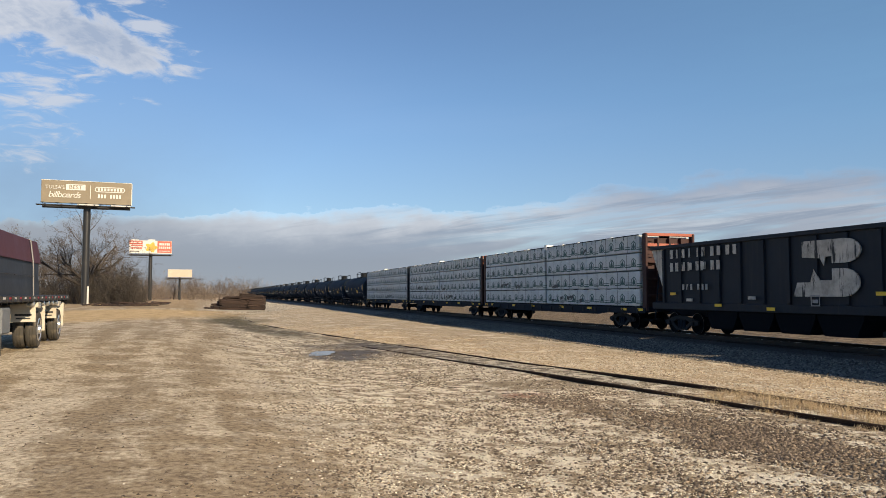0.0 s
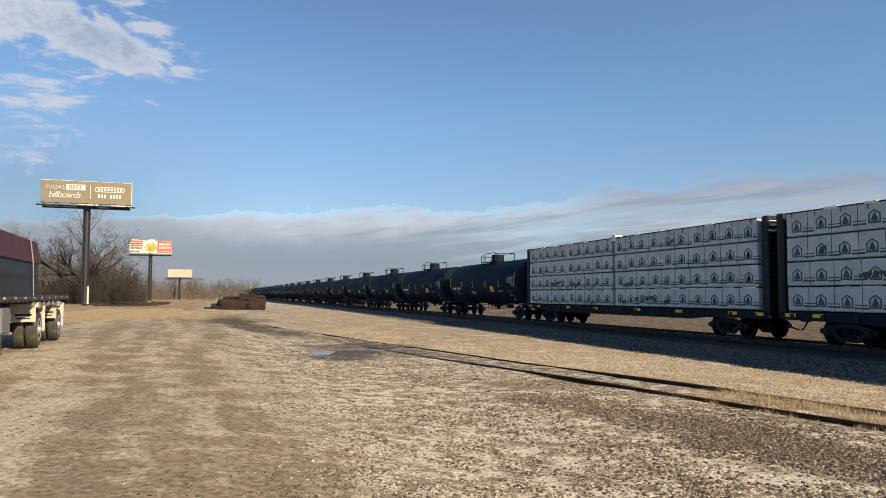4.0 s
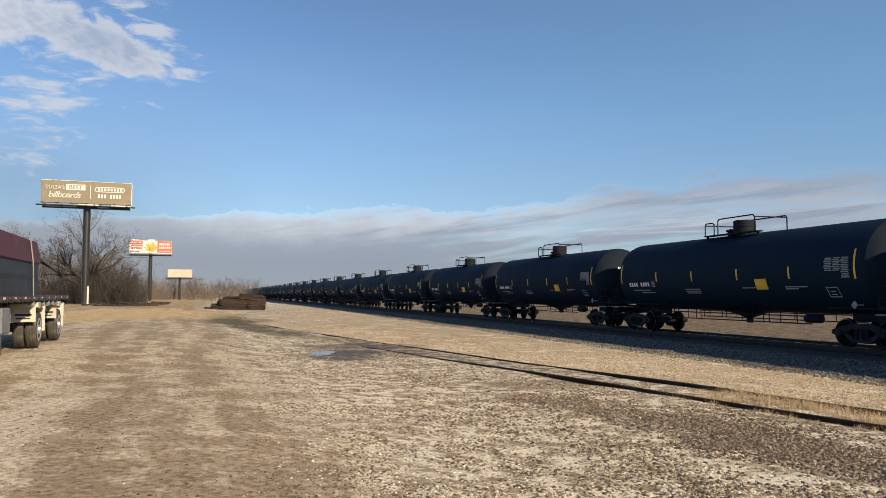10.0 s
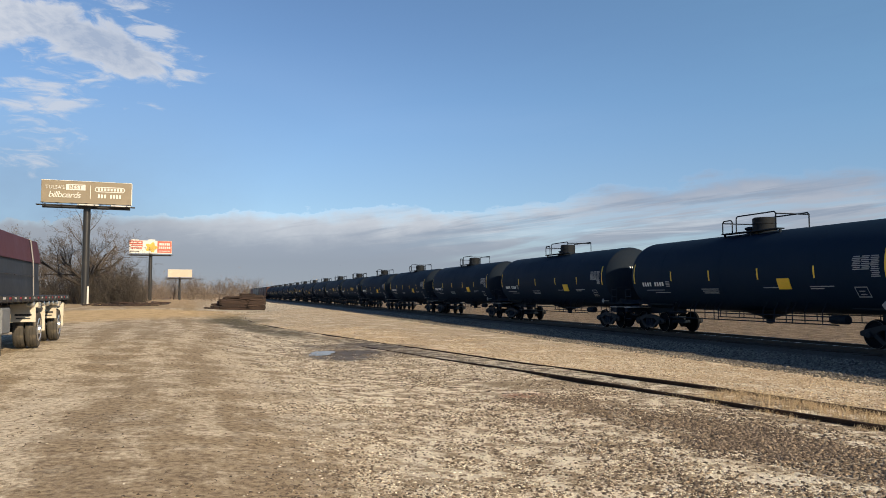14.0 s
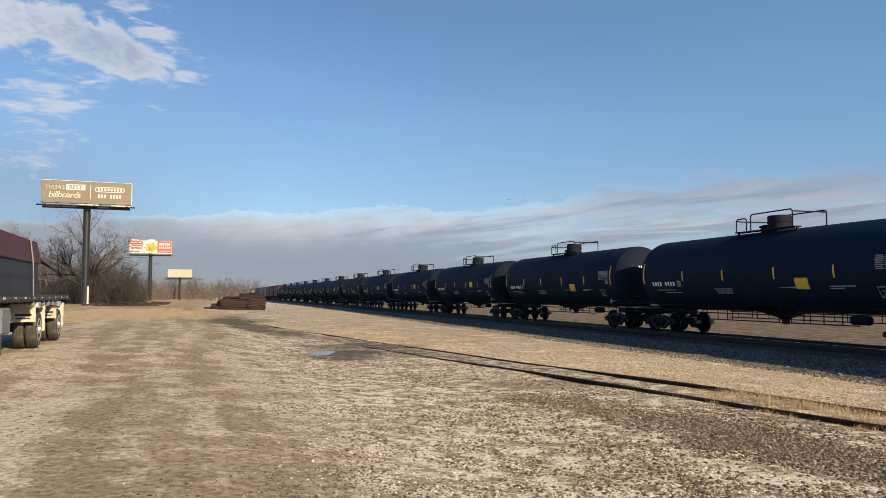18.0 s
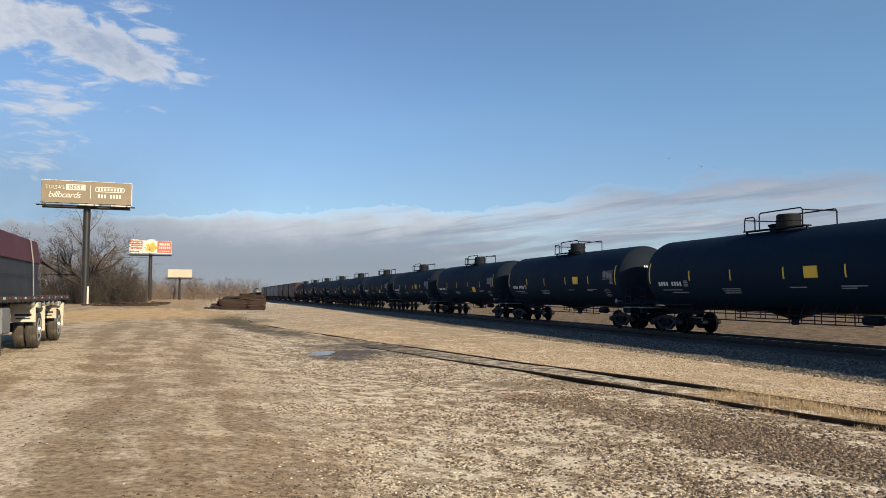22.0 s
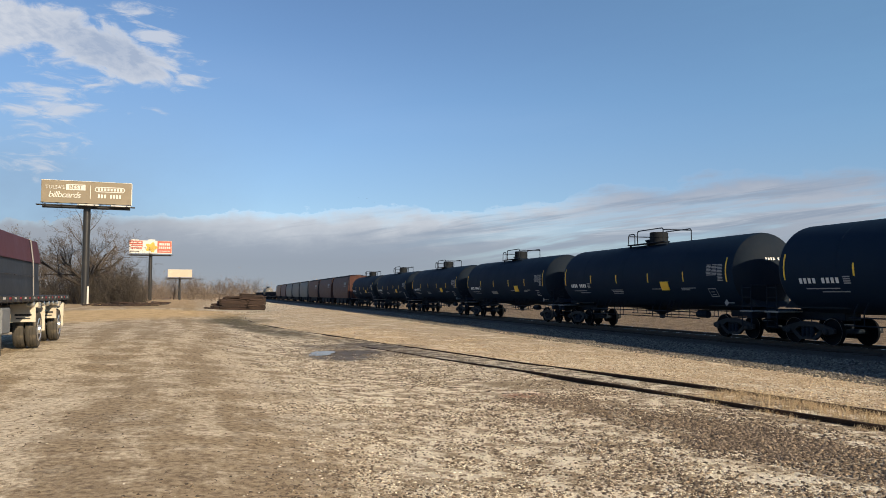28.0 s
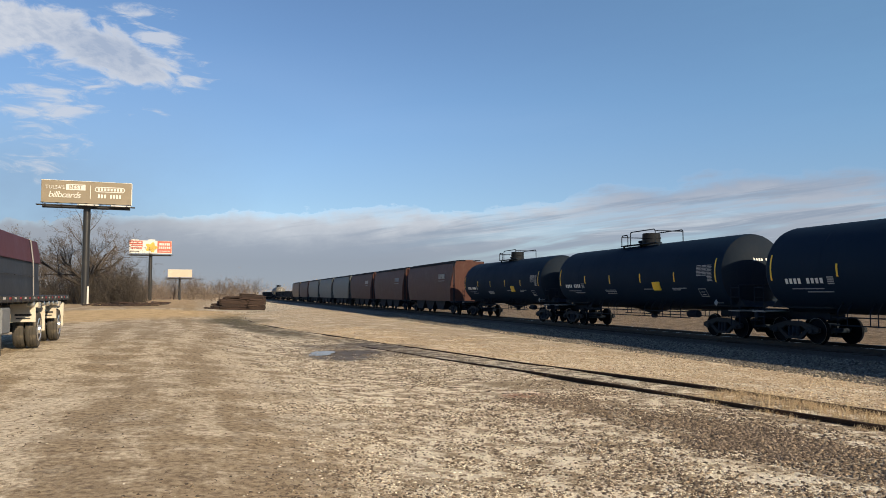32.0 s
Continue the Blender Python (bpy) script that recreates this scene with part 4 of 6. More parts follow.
def covered_hopper(shell, label):
    car = empty("covered_hopper_car", label, "hopper car", "covered hopper cars of the train")
    hl = 7.85
    sec = [(-1.5, 1.15), (-1.58, 1.9), (-1.6, 2.6), (-1.55, 3.3), (-1.42, 4.1), (-1.2, 4.55), (1.2, 4.55), (1.42, 4.1), (1.55, 3.3), (1.6, 2.6), (1.58, 1.9), (1.5, 1.15)]
    bm = B()
    prism(bm, sec, -hl, hl, "X")
    for v in bm.verts:
        if abs(v.co.x) > hl - 0.01 and v.co.z < 4.2:
            v.co.x -= math.copysign((4.2 - v.co.z) * 0.3, v.co.x)
    part("body", bm, shell, car, smoothed=True)
    bm = B()
    box(bm, (0, 0, 4.62), (15.4, 0.7, 0.14), 0.02)
    part("roof_hatch", bm, shell, car)
    bm = B()
    for y in (-1.27, 1.27):
        box(bm, (0, y, 4.48), (15.5, 0.1, 0.14), 0.01)
    part("roof_edge", bm, IRON, car)
    bm = B()
    for y in (-0.75, 0.75):
        box(bm, (0, y, 4.64), (15.8, 0.4, 0.05))
    part("running_board", bm, IRON, car)
    for side in (-1, 1):
        for x in (side * (hl - 0.35),):
            for y in (-1.45, 1.45):
                bm = B()
                rod(bm, (x + side * 0.2, y, 0.6), (x + side * 0.2, y, 4.4), 0.03, 6)
                rod(bm, (x + side * 0.6, y, 0.6), (x + side * 0.6, y, 4.4), 0.03, 6)
                for k in range(9):
                    rod(bm, (x + side * 0.2, y, 0.8 + 0.42 * k), (x + side * 0.6, y, 0.8 + 0.42 * k), 0.018, 6)
                part("ladder", bm, IRON, car)
        bm = B()
        box(bm, (side * 7.6, 0, 1.1), (1.6, 2.9, 0.12))
        part("end_platform", bm, IRON, car)
        coupler(car, side * 8.6, side)
        bogie_parts(car, side * 6.3)
    if shell is BROWN:
        for k in range(4):
            bm = B()
            box(bm, (3.9 + k * 0.48, -1.56, 3.32), (0.34, 0.06, 0.42))
            part("mark_bar", bm, DULLWHITE, car)
        bm = B()
        box(bm, (4.6, -1.595, 2.92), (1.9, 0.02, 0.05))
        part("stencil_line", bm, DULLWHITE, car)
    bm = B()
    box(bm, (0, 0, 1.0), (16.0, 0.6, 0.35), 0.03)
    part("center_sill", bm, IRON, car)
    for x in (-3.4, 0.0, 3.4):
        bm = B()
        prism(bm, [(x - 1.65, 1.2), (x + 1.65, 1.2), (x + 0.8, 0.36), (x - 0.8, 0.36)], -1.3, 1.3)
        part("discharge_gate", bm, IRON, car)
    return car


def gondola():
    car = empty("gondola_car", "dark low-sided gondola car", "gondola car", "gondola cars of the train")
    bm = B()
    box(bm, (0, 0, 1.05), (16.2, 2.9, 0.3), 0.02)
    for y in (-1.42, 1.42):
        box(bm, (0, y, 1.85), (16.2, 0.08, 1.5), 0.01)
    for x in (-8.06, 8.06):
        box(bm, (x, 0, 1.85), (0.08, 2.8, 1.5), 0.01)
    part("body", bm, BNBLACK, car)
    for y in (-1.5, 1.5):
        for k in range(12):
            bm = B()
            box(bm, (-7.7 + 1.4 * k, y, 1.8), (0.12, 0.1, 1.5), 0.01)
            part("side_post", bm, BNBLACK, car)
    for side in (-1, 1):
        coupler(car, side * 8.75, side)
        bogie_parts(car, side * 6.2)
    return car


def place(car, s):
    car.matrix_basis = car_pose(s)
    TRAIN.append((car, s))
    return car


coal_car = place(open_hopper(), 23.3)
for k in (1, 2):
    place(copy_thing(coal_car, car_pose(0)), 23.3 - 15.9 * k)
lumber = place(lumber_car(), 42.72)
for k in (1, 2):
    load = place(copy_thing(lumber, car_pose(0)), 42.72 + 22.92 * k)
    # the last car's bulkheads, and the rear one of the car before it, are painted dark
    ends = [o for o in load.children if o.name.startswith("bulkhead")]
    for end in ends if k == 2 else ends[:1]:
        end["label"] = "dark green-black steel bulkhead"
        for o in (end, *end.children):
            o.material_slots[0].link = "OBJECT"
            o.material_slots[0].material = BNBLACK
tanker = place(tank_car(), 108.7)
for k in range(1, 22):
    car = place(copy_thing(tanker, car_pose(0)), 108.7 + 17.47 * k)
    if k in (11, 12, 13, 15):
        # these carry the yellow plate higher, in line with the reflectors
        car["label"] = "black tank car with yellow plate level with its reflectors"
        lift = Matrix.Translation((0, 0, Z_TANK)) @ pose(0, 0, 0, -14.5) @ Matrix.Translation((0, 0, -Z_TANK))
        for o in car.children:
            if o.name.startswith("placard"):
                o.matrix_basis = o.matrix_basis @ lift
browns = place(covered_hopper(BROWN, "brown ribless covered hopper car with dusty sides"), 494.0)
for k in (1, 2):
    place(copy_thing(browns, car_pose(0)), 494.0 + 17.2 * k)
greys = place(covered_hopper(GREYCAR, "grey covered hopper car with stained sides"), 494.0 + 17.2 * 3)
for k in (4, 5):
    place(copy_thing(greys, car_pose(0)), 494.0 + 17.2 * k)
place(covered_hopper(MAROON, "dark maroon covered hopper car"), 494.0 + 17.2 * 6)
place(covered_hopper(TAN, "tan covered hopper car"), 494.0 + 17.2 * 7)
gon = place(gondola(), 631.7)
place(copy_thing(gon, car_pose(0)), 649.3)
place(copy_thing(gon, car_pose(0)), 666.9)
pale_tank = place(tank_car(PALE, "pale dirty tank car"), 684.8)
for k in range(3):
    place(copy_thing(gon, car_pose(0)), 703.1 + 17.6 * k)


# ---- sky backdrops ----
def cloud_sheet(name, label, az0, az1, el0, el1, build, R):
    """A part of a far sphere about the yard, clear but for its clouds."""
    bm = B()
    n, k = 24, 16
    rows = []
    for j in range(k + 1):
        e = radians(el0 + (el1 - el0) * j / k)
        rows.append([bm.verts.new((R * math.cos(e) * math.sin(radians(az0 + (az1 - az0) * i / n)), R * math.cos(e) * math.cos(radians(az0 + (az1 - az0) * i / n)), R * math.sin(e))) for i in range(n + 1)])
    for A, C in zip(rows, rows[1:]):
        for i in range(n):
            bm.faces.new((A[i], A[i + 1], C[i + 1], C[i]))
    m = bpy.data.materials.new(name)
    m.use_nodes = True
    t = m.node_tree
    t.nodes.clear()
    out = t.nodes.new("ShaderNodeOutputMaterial")
    co = t.nodes.new("ShaderNodeTexCoord").outputs["Object"]
    sep = t.nodes.new("ShaderNodeSeparateXYZ")
    t.links.new(co, sep.inputs[0])
    u = calc(t, "DIVIDE", sep.outputs[0], sep.outputs[1])
    v = calc(t, "DIVIDE", sep.outputs[2], sep.outputs[1])

    def at(su, sv, lean=0.0, off=0.0):
        cx = t.nodes.new("ShaderNodeCombineXYZ")
        t.links.new(calc(t, "MULTIPLY_ADD", u, su, off), cx.inputs[0])
        t.links.new(calc(t, "MULTIPLY", calc(t, "ADD", v, calc(t, "MULTIPLY", u, lean)), sv), cx.inputs[1])
        return cx.outputs[0]
    alpha, col = build(t, u, v, at)
    em = t.nodes.new("ShaderNodeEmission")
    t.links.new(col, em.inputs[0])
    em.inputs[1].default_value = 0.64
    tr = t.nodes.new("ShaderNodeBsdfTransparent")
    mx = t.nodes.new("ShaderNodeMixShader")
    t.links.new(alpha, mx.inputs[0])
    t.links.new(tr.outputs[0], mx.inputs[1])
    t.links.new(em.outputs[0], mx.inputs[2])
    t.links.new(mx.outputs[0], out.inputs[0])
    ob = part(name, bm, m, smoothed=True)
    ob.matrix_basis = pose(0, 0, EYE)
    return tagged(ob, label, "clouds", kind="structure")


def hump(t, u, v, cu, cv, ru, rv, lean=0.0):
    """1 in the middle of an oval of the sky, falling off to 0 at its rim."""
    a = calc(t, "MULTIPLY", calc(t, "ADD", u, -cu), 1 / ru)
    b = calc(t, "MULTIPLY", calc(t, "ADD", calc(t, "ADD", v, -cv), calc(t, "MULTIPLY", calc(t, "ADD", u, -cu), lean)), 1 / rv)
    d = calc(t, "ADD", calc(t, "MULTIPLY", a, a), calc(t, "MULTIPLY", b, b))
    return calc(t, "SUBTRACT", 1.0, calc(t, "SQRT", d), clamp=True)


def high_clouds(t, u, v, at):
    puff = noise_of(t, at(19, 38, 0.25), 1.0, 9, 0.6, 0.35)
    fibre = noise_of(t, at(17, 62, 0.1, 3.0), 1.0, 9, 0.6, 0.6)
    def heaped(humps):
        got = None
        for cu, cv, ru, rv, lean, full in humps:
            one = calc(t, "MULTIPLY", hump(t, u, v, cu, cv, ru, rv, lean), full)
            got = one if got is None else calc(t, "MAXIMUM", got, one)
        return got
    # the leaning main cloud, and the torn puffs round and under it
    mass = heaped([(-0.53, 0.36, 0.1, 0.034, 0.25, 0.9), (-0.494, 0.355, 0.153, 0.046, 0.3, 1.0), (-0.432, 0.328, 0.091, 0.041, 0.22, 1.0), (-0.568, 0.378, 0.13, 0.046, 0.1, 1.0), (-0.66, 0.372, 0.12, 0.05, 0.0, 0.9)])
    tail = heaped([(-0.404, 0.36, 0.065, 0.03, 0.0, 0.95), (-0.429, 0.393, 0.078, 0.022, 0.0, 0.9), (-0.535, 0.324, 0.081, 0.02, 0.05, 0.9), (-0.548, 0.269, 0.104, 0.05, 0.1, 0.95),
                   (-0.498, 0.3, 0.098, 0.03, 0.0, 0.75), (-0.47, 0.284, 0.052, 0.015, 0.0, 0.7), (-0.431, 0.255, 0.065, 0.018, -0.05, 0.65), (-0.368, 0.298, 0.078, 0.022, -0.05, 0.85),
                   (-0.36, 0.333, 0.058, 0.016, 0.1, 0.75), (-0.55, 0.221, 0.111, 0.03, 0.1, 0.6), (-0.443, 0.208, 0.085, 0.03, 0.0, 0.32), (-0.575, 0.19, 0.117, 0.041, 0.0, 0.55)])
    a = calc(t, "MULTIPLY_ADD", mass, 1.55, calc(t, "MULTIPLY_ADD", puff, 2.7, -1.55))
    b = calc(t, "MULTIPLY_ADD", tail, 1.1, calc(t, "MULTIPLY_ADD", fibre, 3.2, -2.0))
    a1 = calc(t, "MULTIPLY", smooth(t, a, -0.05, 0.6), smooth(t, mass, 0.0, 0.3))
    b1 = calc(t, "MULTIPLY", calc(t, "MULTIPLY", smooth(t, b, -0.05, 0.75), 0.85), smooth(t, tail, 0.0, 0.3))
    alpha = calc(t, "MULTIPLY", calc(t, "MAXIMUM", a1, b1), 0.92)
    # thin high haze, thicker to the east: a blue glow added to lighten the sky
    haze_lift = noise_of(t, at(2.2, 16, -0.2, 7.0), 1.0, 7, 0.6, 0.6)
    haze_lift = calc(t, "MULTIPLY", calc(t, "MULTIPLY", smooth(t, u, -0.25, 0.6), smooth(t, v, 0.13, 0.3)), calc(t, "MULTIPLY_ADD", haze_lift, 0.12, 0.08))
    only_lift = calc(t, "SUBTRACT", 1.0, smooth(t, calc(t, "SUBTRACT", alpha, haze_lift), -0.02, 0.06))
    alpha = calc(t, "MAXIMUM", alpha, haze_lift)
    relief = noise_of(t, at(19, 38, 0.25, -0.2), 1.0, 9, 0.6, 0.35)
    deep = calc(t, "MULTIPLY", smooth(t, a, 0.3, 0.8), calc(t, "MULTIPLY_ADD", smooth(t, calc(t, "SUBTRACT", relief, puff), -0.12, 0.16), 0.6, calc(t, "MULTIPLY", hump(t, u, v, -0.462, 0.347, 0.12, 0.05, 0.25), 0.8)), None, True)
    col = mix(t, deep, (0.71, 0.745, 0.82), (0.43, 0.51, 0.66))
    col = mix(t, only_lift, col, (0.34, 0.72, 1.0))
    return alpha, col


def low_clouds(t, u, v, at):
    wave = noise_of(t, at(6, 10, 0.0, 1.0), 1.0, 7, 0.6)
    # the bank's upper edge climbs to the right
    rise = calc(t, "MULTIPLY", smooth(t, u, 0.0, 0.45), 0.052)
    edge = calc(t, "ADD", calc(t, "ADD", rise, 0.105), calc(t, "ADD", calc(t, "MULTIPLY_ADD", wave, 0.05, -0.02), calc(t, "MULTIPLY_ADD", noise_of(t, at(22, 40, 0.0, 4.0), 1.0, 6, 0.56), 0.036, -0.012)))
    depth = calc(t, "SUBTRACT", edge, v)
    bank = smooth(t, depth, -0.008, 0.026)
    left = smooth(t, calc(t, "ADD", u, calc(t, "MULTIPLY", wave, 0.1)), -0.8, -0.55)
    streak = noise_of(t, at(3.2, 52, -0.13, 2.0), 1.0, 7, 0.6, 0.6)
    fine = noise_of(t, at(9, 90, -0.10, 5.0), 1.0, 6, 0.62, 0.4)
    thin = smooth(t, u, -0.08, 0.2)
    cover = calc(t, "MULTIPLY_ADD", streak, 0.75, calc(t, "MULTIPLY", fine, 0.35))
    open_sky = smooth(t, cover, 0.43, 0.6)
    veil = calc(t, "SUBTRACT", 1.0, calc(t, "MULTIPLY", thin, calc(t, "SUBTRACT", 1.0, calc(t, "MULTIPLY_ADD", open_sky, 0.42, 0.54))))
    alpha = calc(t, "MULTIPLY", calc(t, "MULTIPLY", bank, veil), calc(t, "MULTIPLY_ADD", left, 0.2, 0.72))
    glow = calc(t, "MULTIPLY", calc(t, "SUBTRACT", 1.0, smooth(t, depth, 0.01, 0.06)), calc(t, "SUBTRACT", 1.0, calc(t, "MULTIPLY", smooth(t, u, 0.1, 0.3), 0.85)))
    col = ramp(t, calc(t, "MULTIPLY", v, 8.0), [(0.0, (0.29, 0.345, 0.44)), (0.35, (0.30, 0.335, 0.42)), (0.7, (0.40, 0.43, 0.51)), (1.0, (0.47, 0.5, 0.58))])
    col = mix(t, calc(t, "MULTIPLY", glow, smooth(t, fine, 0.1, 0.5)), col, (0.67, 0.69, 0.74))
    dark = calc(t, "MULTIPLY", smooth(t, noise_of(t, at(4.0, 44, -0.14, 9.0), 1.0, 7, 0.62, 0.7), 0.46, 0.64), calc(t, "MULTIPLY", smooth(t, u, -0.2, 0.0), smooth(t, v, 0.02, 0.07)))
    col = mix(t, calc(t, "MULTIPLY", dark, 0.8), col, (0.30, 0.35, 0.45))
    brow = calc(t, "MULTIPLY", smooth(t, u, 0.12, 0.3), calc(t, "SUBTRACT", 1.0, smooth(t, depth, 0.01, 0.04)))
    col = mix(t, calc(t, "MULTIPLY", brow, 0.85), col, (0.36, 0.41, 0.52))
    white = calc(t, "MULTIPLY", smooth(t, noise_of(t, at(4.5, 60, -0.08, 14.0), 1.0, 7, 0.62, 0.7), 0.54, 0.7), calc(t, "MULTIPLY", smooth(t, v, 0.05, 0.09), smooth(t, depth, 0.02, 0.05)))
    col = mix(t, calc(t, "MULTIPLY", white, 0.7), col, (0.66, 0.70, 0.76))
    col = mix(t, calc(t, "MULTIPLY", calc(t, "SUBTRACT", 1.0, smooth(t, u, -0.5, -0.22)), 0.85), col, (0.31, 0.325, 0.375))
    # a thin veil over the tree line, added to darken the bright low sky
    veil_dim = calc(t, "MULTIPLY", calc(t, "SUBTRACT", 1.0, smooth(t, u, -0.62, 0.05)), calc(t, "SUBTRACT", 1.0, smooth(t, v, 0.08, 0.36)))
    veil_dim = calc(t, "MULTIPLY", veil_dim, calc(t, "MULTIPLY_ADD", wave, 0.5, 0.55), None, True)
    veil_dim = calc(t, "MAXIMUM", veil_dim, calc(t, "MULTIPLY", calc(t, "SUBTRACT", 1.0, smooth(t, v, 0.1, 0.27)), 0.3))
    whole = calc(t, "MAXIMUM", alpha, veil_dim)
    col = mix(t, smooth(t, calc(t, "SUBTRACT", veil_dim, alpha), 0.0, 0.1), col, (0.27, 0.375, 0.53))
    return whole, col


far_clouds = cloud_sheet("cloud_bank", "grey-white cloud bank low over the horizon", -44, 44, -1, 20, low_clouds, 4300)
near_clouds = cloud_sheet("broken_clouds", "broken white puffy clouds high in blue sky", -48, 46, 6, 36, high_clouds, 3700)


# ---- ties under the main line ----
bm = B()
box(bm, (0, 0, -0.085), (2.6, 0.22, 0.17), 0.012)
tie = part("tie", bm, TIE, main_track)
rnd = random.Random(3)
spots = [s * 0.56 for s in range(-12, 285)]
for i, s in enumerate(spots):
    p = on_track(s, TRACK + rnd.uniform(-0.04, 0.04), RAIL - 0.172)
    m = pose(p.x, p.y, p.z, 0, 0, math.degrees(TURN) + rnd.uniform(-1, 1))
    if i == 0:
        tie.matrix_basis = m
    else:
        again(tie, main_track, m)


# ---- loose stones, as stuff ----
def stone_material(name, a, b_, c):
    m, t, b = nodes_of(name)
    r = t.nodes.new("ShaderNodeNewGeometry").outputs["Random Per Island"]
    col = ramp(t, r, [(0.0, a), (0.5, b_), (1.0, c)])
    co = t.nodes.new("ShaderNodeTexCoord").outputs["Object"]
    col = mix(t, calc(t, "MULTIPLY", smooth(t, noise_of(t, co, 60, 3), 0.5, 0.7), 0.3), col, (0.15, 0.12, 0.09))
    t.links.new(col, b.inputs["Base Color"])
    b.inputs["Roughness"].default_value = 0.9
    b.inputs["Specular IOR Level"].default_value = 0.3
    return m


def stones(name, pts, sizes, material, label, seed, flat=0.6):
    """Angular stones: six-cornered lumps, each of its own shape and turn."""
    g = np.random.default_rng(seed)
    n = len(pts)
    base = np.array([(1, 0, 0), (-1, 0, 0), (0, 1, 0), (0, -1, 0), (0, 0, 1), (0, 0, -1)], float)
    tri = np.array([(0, 2, 4), (2, 1, 4), (1, 3, 4), (3, 0, 4), (2, 0, 5), (1, 2, 5), (3, 1, 5), (0, 3, 5)])
    v = base[None] * g.uniform(0.6, 1.25, (n, 6, 1)) + g.uniform(-0.35, 0.35, (n, 6, 3))
    ang = g.uniform(0, 2 * np.pi, n)
    c, s = np.cos(ang)[:, None], np.sin(ang)[:, None]
    x, y = v[..., 0] * c - v[..., 1] * s, v[..., 0] * s + v[..., 1] * c
    v = np.stack([x, y, v[..., 2] * flat], -1) * sizes[:, None, None] + pts[:, None, :]
    f = (tri[None] + (np.arange(n) * 6)[:, None, None]).reshape(-1, 3)
    me = bpy.data.meshes.new(name)
    me.vertices.add(n * 6)
    me.vertices.foreach_set("co", v.reshape(-1))
    me.loops.add(len(f) * 3)
    me.loops.foreach_set("vertex_index", f.reshape(-1).astype(np.int32))
    me.polygons.add(len(f))
    me.polygons.foreach_set("loop_start", np.arange(0, len(f) * 3, 3, dtype=np.int32))
    me.update(calc_edges=True)
    me.materials.append(material)
    return tagged(new(name, me), label, "gravel", kind="stuff")


g = np.random.default_rng(5)


def yard_points(n, near, far, keep):
    out = []
    while len(out) < n:
        r = near * (far / near) ** g.random()
        a = radians(g.uniform(-34, 34))
        x, y = r * math.sin(a), r * math.cos(a)
        w = across(x, y)
        w2 = x * CS + y * SS - BENT * max(0.0, y * CS - x * SS - BEND) ** 2
        if w < 16 and g.random() < keep(w2, x, y) * (0.2 + 1.3 * max(0, noise.noise((x * 0.5, y * 0.5, 2)) + 0.3 + 0.8 * noise.noise((x * 1.7, y * 1.7, 8)))):
            out.append((x, y, ground_z(x, y)))
    return np.array(out)


def keep_pale(w2, x, y):
    return 0.006 + 0.5 * step(0.8, 3.2, x * CL + y * SL) * (1 - 0.75 * step(7.6, 8.6, w2) * (1 - step(13.0, 17.0, y))) + 0.5 * step(11.5, 13.5, w2)


def keep_dark(w2, x, y):
    return 0.008 + 0.6 * step(7.9, 8.8, w2) * (1 - step(9.6, 10.4, w2)) * (1 - 0.93 * step(13.0, 16.5, y)) + 0.11 * step(0.3, 2.6, x * CL + y * SL) * (1 - 0.6 * step(11.0, 12.5, w2))


PALE_STONE = stone_material("pale limestone chips", (0.38, 0.33, 0.25), (0.6, 0.54, 0.43), (0.84, 0.78, 0.66))
DARK_STONE = stone_material("dark gravel chips", (0.05, 0.037, 0.029), (0.125, 0.095, 0.069), (0.34, 0.27, 0.2))
TAN_STONE = stone_material("tan gravel chips", (0.26, 0.19, 0.12), (0.46, 0.35, 0.225), (0.66, 0.54, 0.38))
GREY_STONE = stone_material("ballast stones", (0.05, 0.046, 0.04), (0.13, 0.118, 0.1), (0.3, 0.275, 0.235))
pts = yard_points(26000, 4.4, 27, keep_pale)
stones("pale_gravel", pts, g.uniform(0.008, 0.026, len(pts)) * (0.8 + np.hypot(pts[:, 0], pts[:, 1]) * 0.012), PALE_STONE, "scattered pale limestone gravel on the yard", 1)
pts = yard_points(68000, 4.4, 38, keep_dark)
stones("dark_gravel", pts, (0.008 + 0.022 * g.random(len(pts)) ** 2.0) * np.interp(pts[:, 0] * CS + pts[:, 1] * SS, [3.0, 8.0, 10.5, 12.0], [0.85, 1.5, 1.5, 1.0]), DARK_STONE, "scattered dark brown gravel on the yard", 2)


pts = []
while len(pts) < 11000:
    s, w = 5 + 45 * g.random() ** 1.4, SPUR_W + 0.9 + 5.5 * g.random() ** 1.5
    p = on_spur(s, w)
    if across(p.x, p.y) < 15.6 and g.random() < 0.25 + 1.4 * max(0, 0.25 + noise.noise((p.x * 0.6, p.y * 0.6, 6))):
        pts.append((p.x, p.y, ground_z(p.x, p.y)))
pts = np.array(pts)
stones("spur_gravel", pts, 0.016 + 0.036 * g.random(len(pts)) ** 1.8, TAN_STONE, "pale coarse gravel between the spur and the main line", 4)


def bed_z(w):
    return float(np.interp(w, [15.9, 17.2, 19.35, 22.65, 24.6], [-0.50, -0.44, top_of_bed, top_of_bed, -0.46]))


top_of_bed = RAIL - 0.19
pts = []
for k in range(30000):
    s, w = -4 + 84 * g.random() ** 1.5, 15.3 + 3.4 * g.random() if k % 5 else 22 + 2.6 * g.random()
    p = on_track(s, w)
    z = max(bed_z(w), ground_z(p.x, p.y)) if w > 15.9 else ground_z(p.x, p.y)
    pts.append((p.x, p.y, z + 0.005))
pts = np.array(pts)
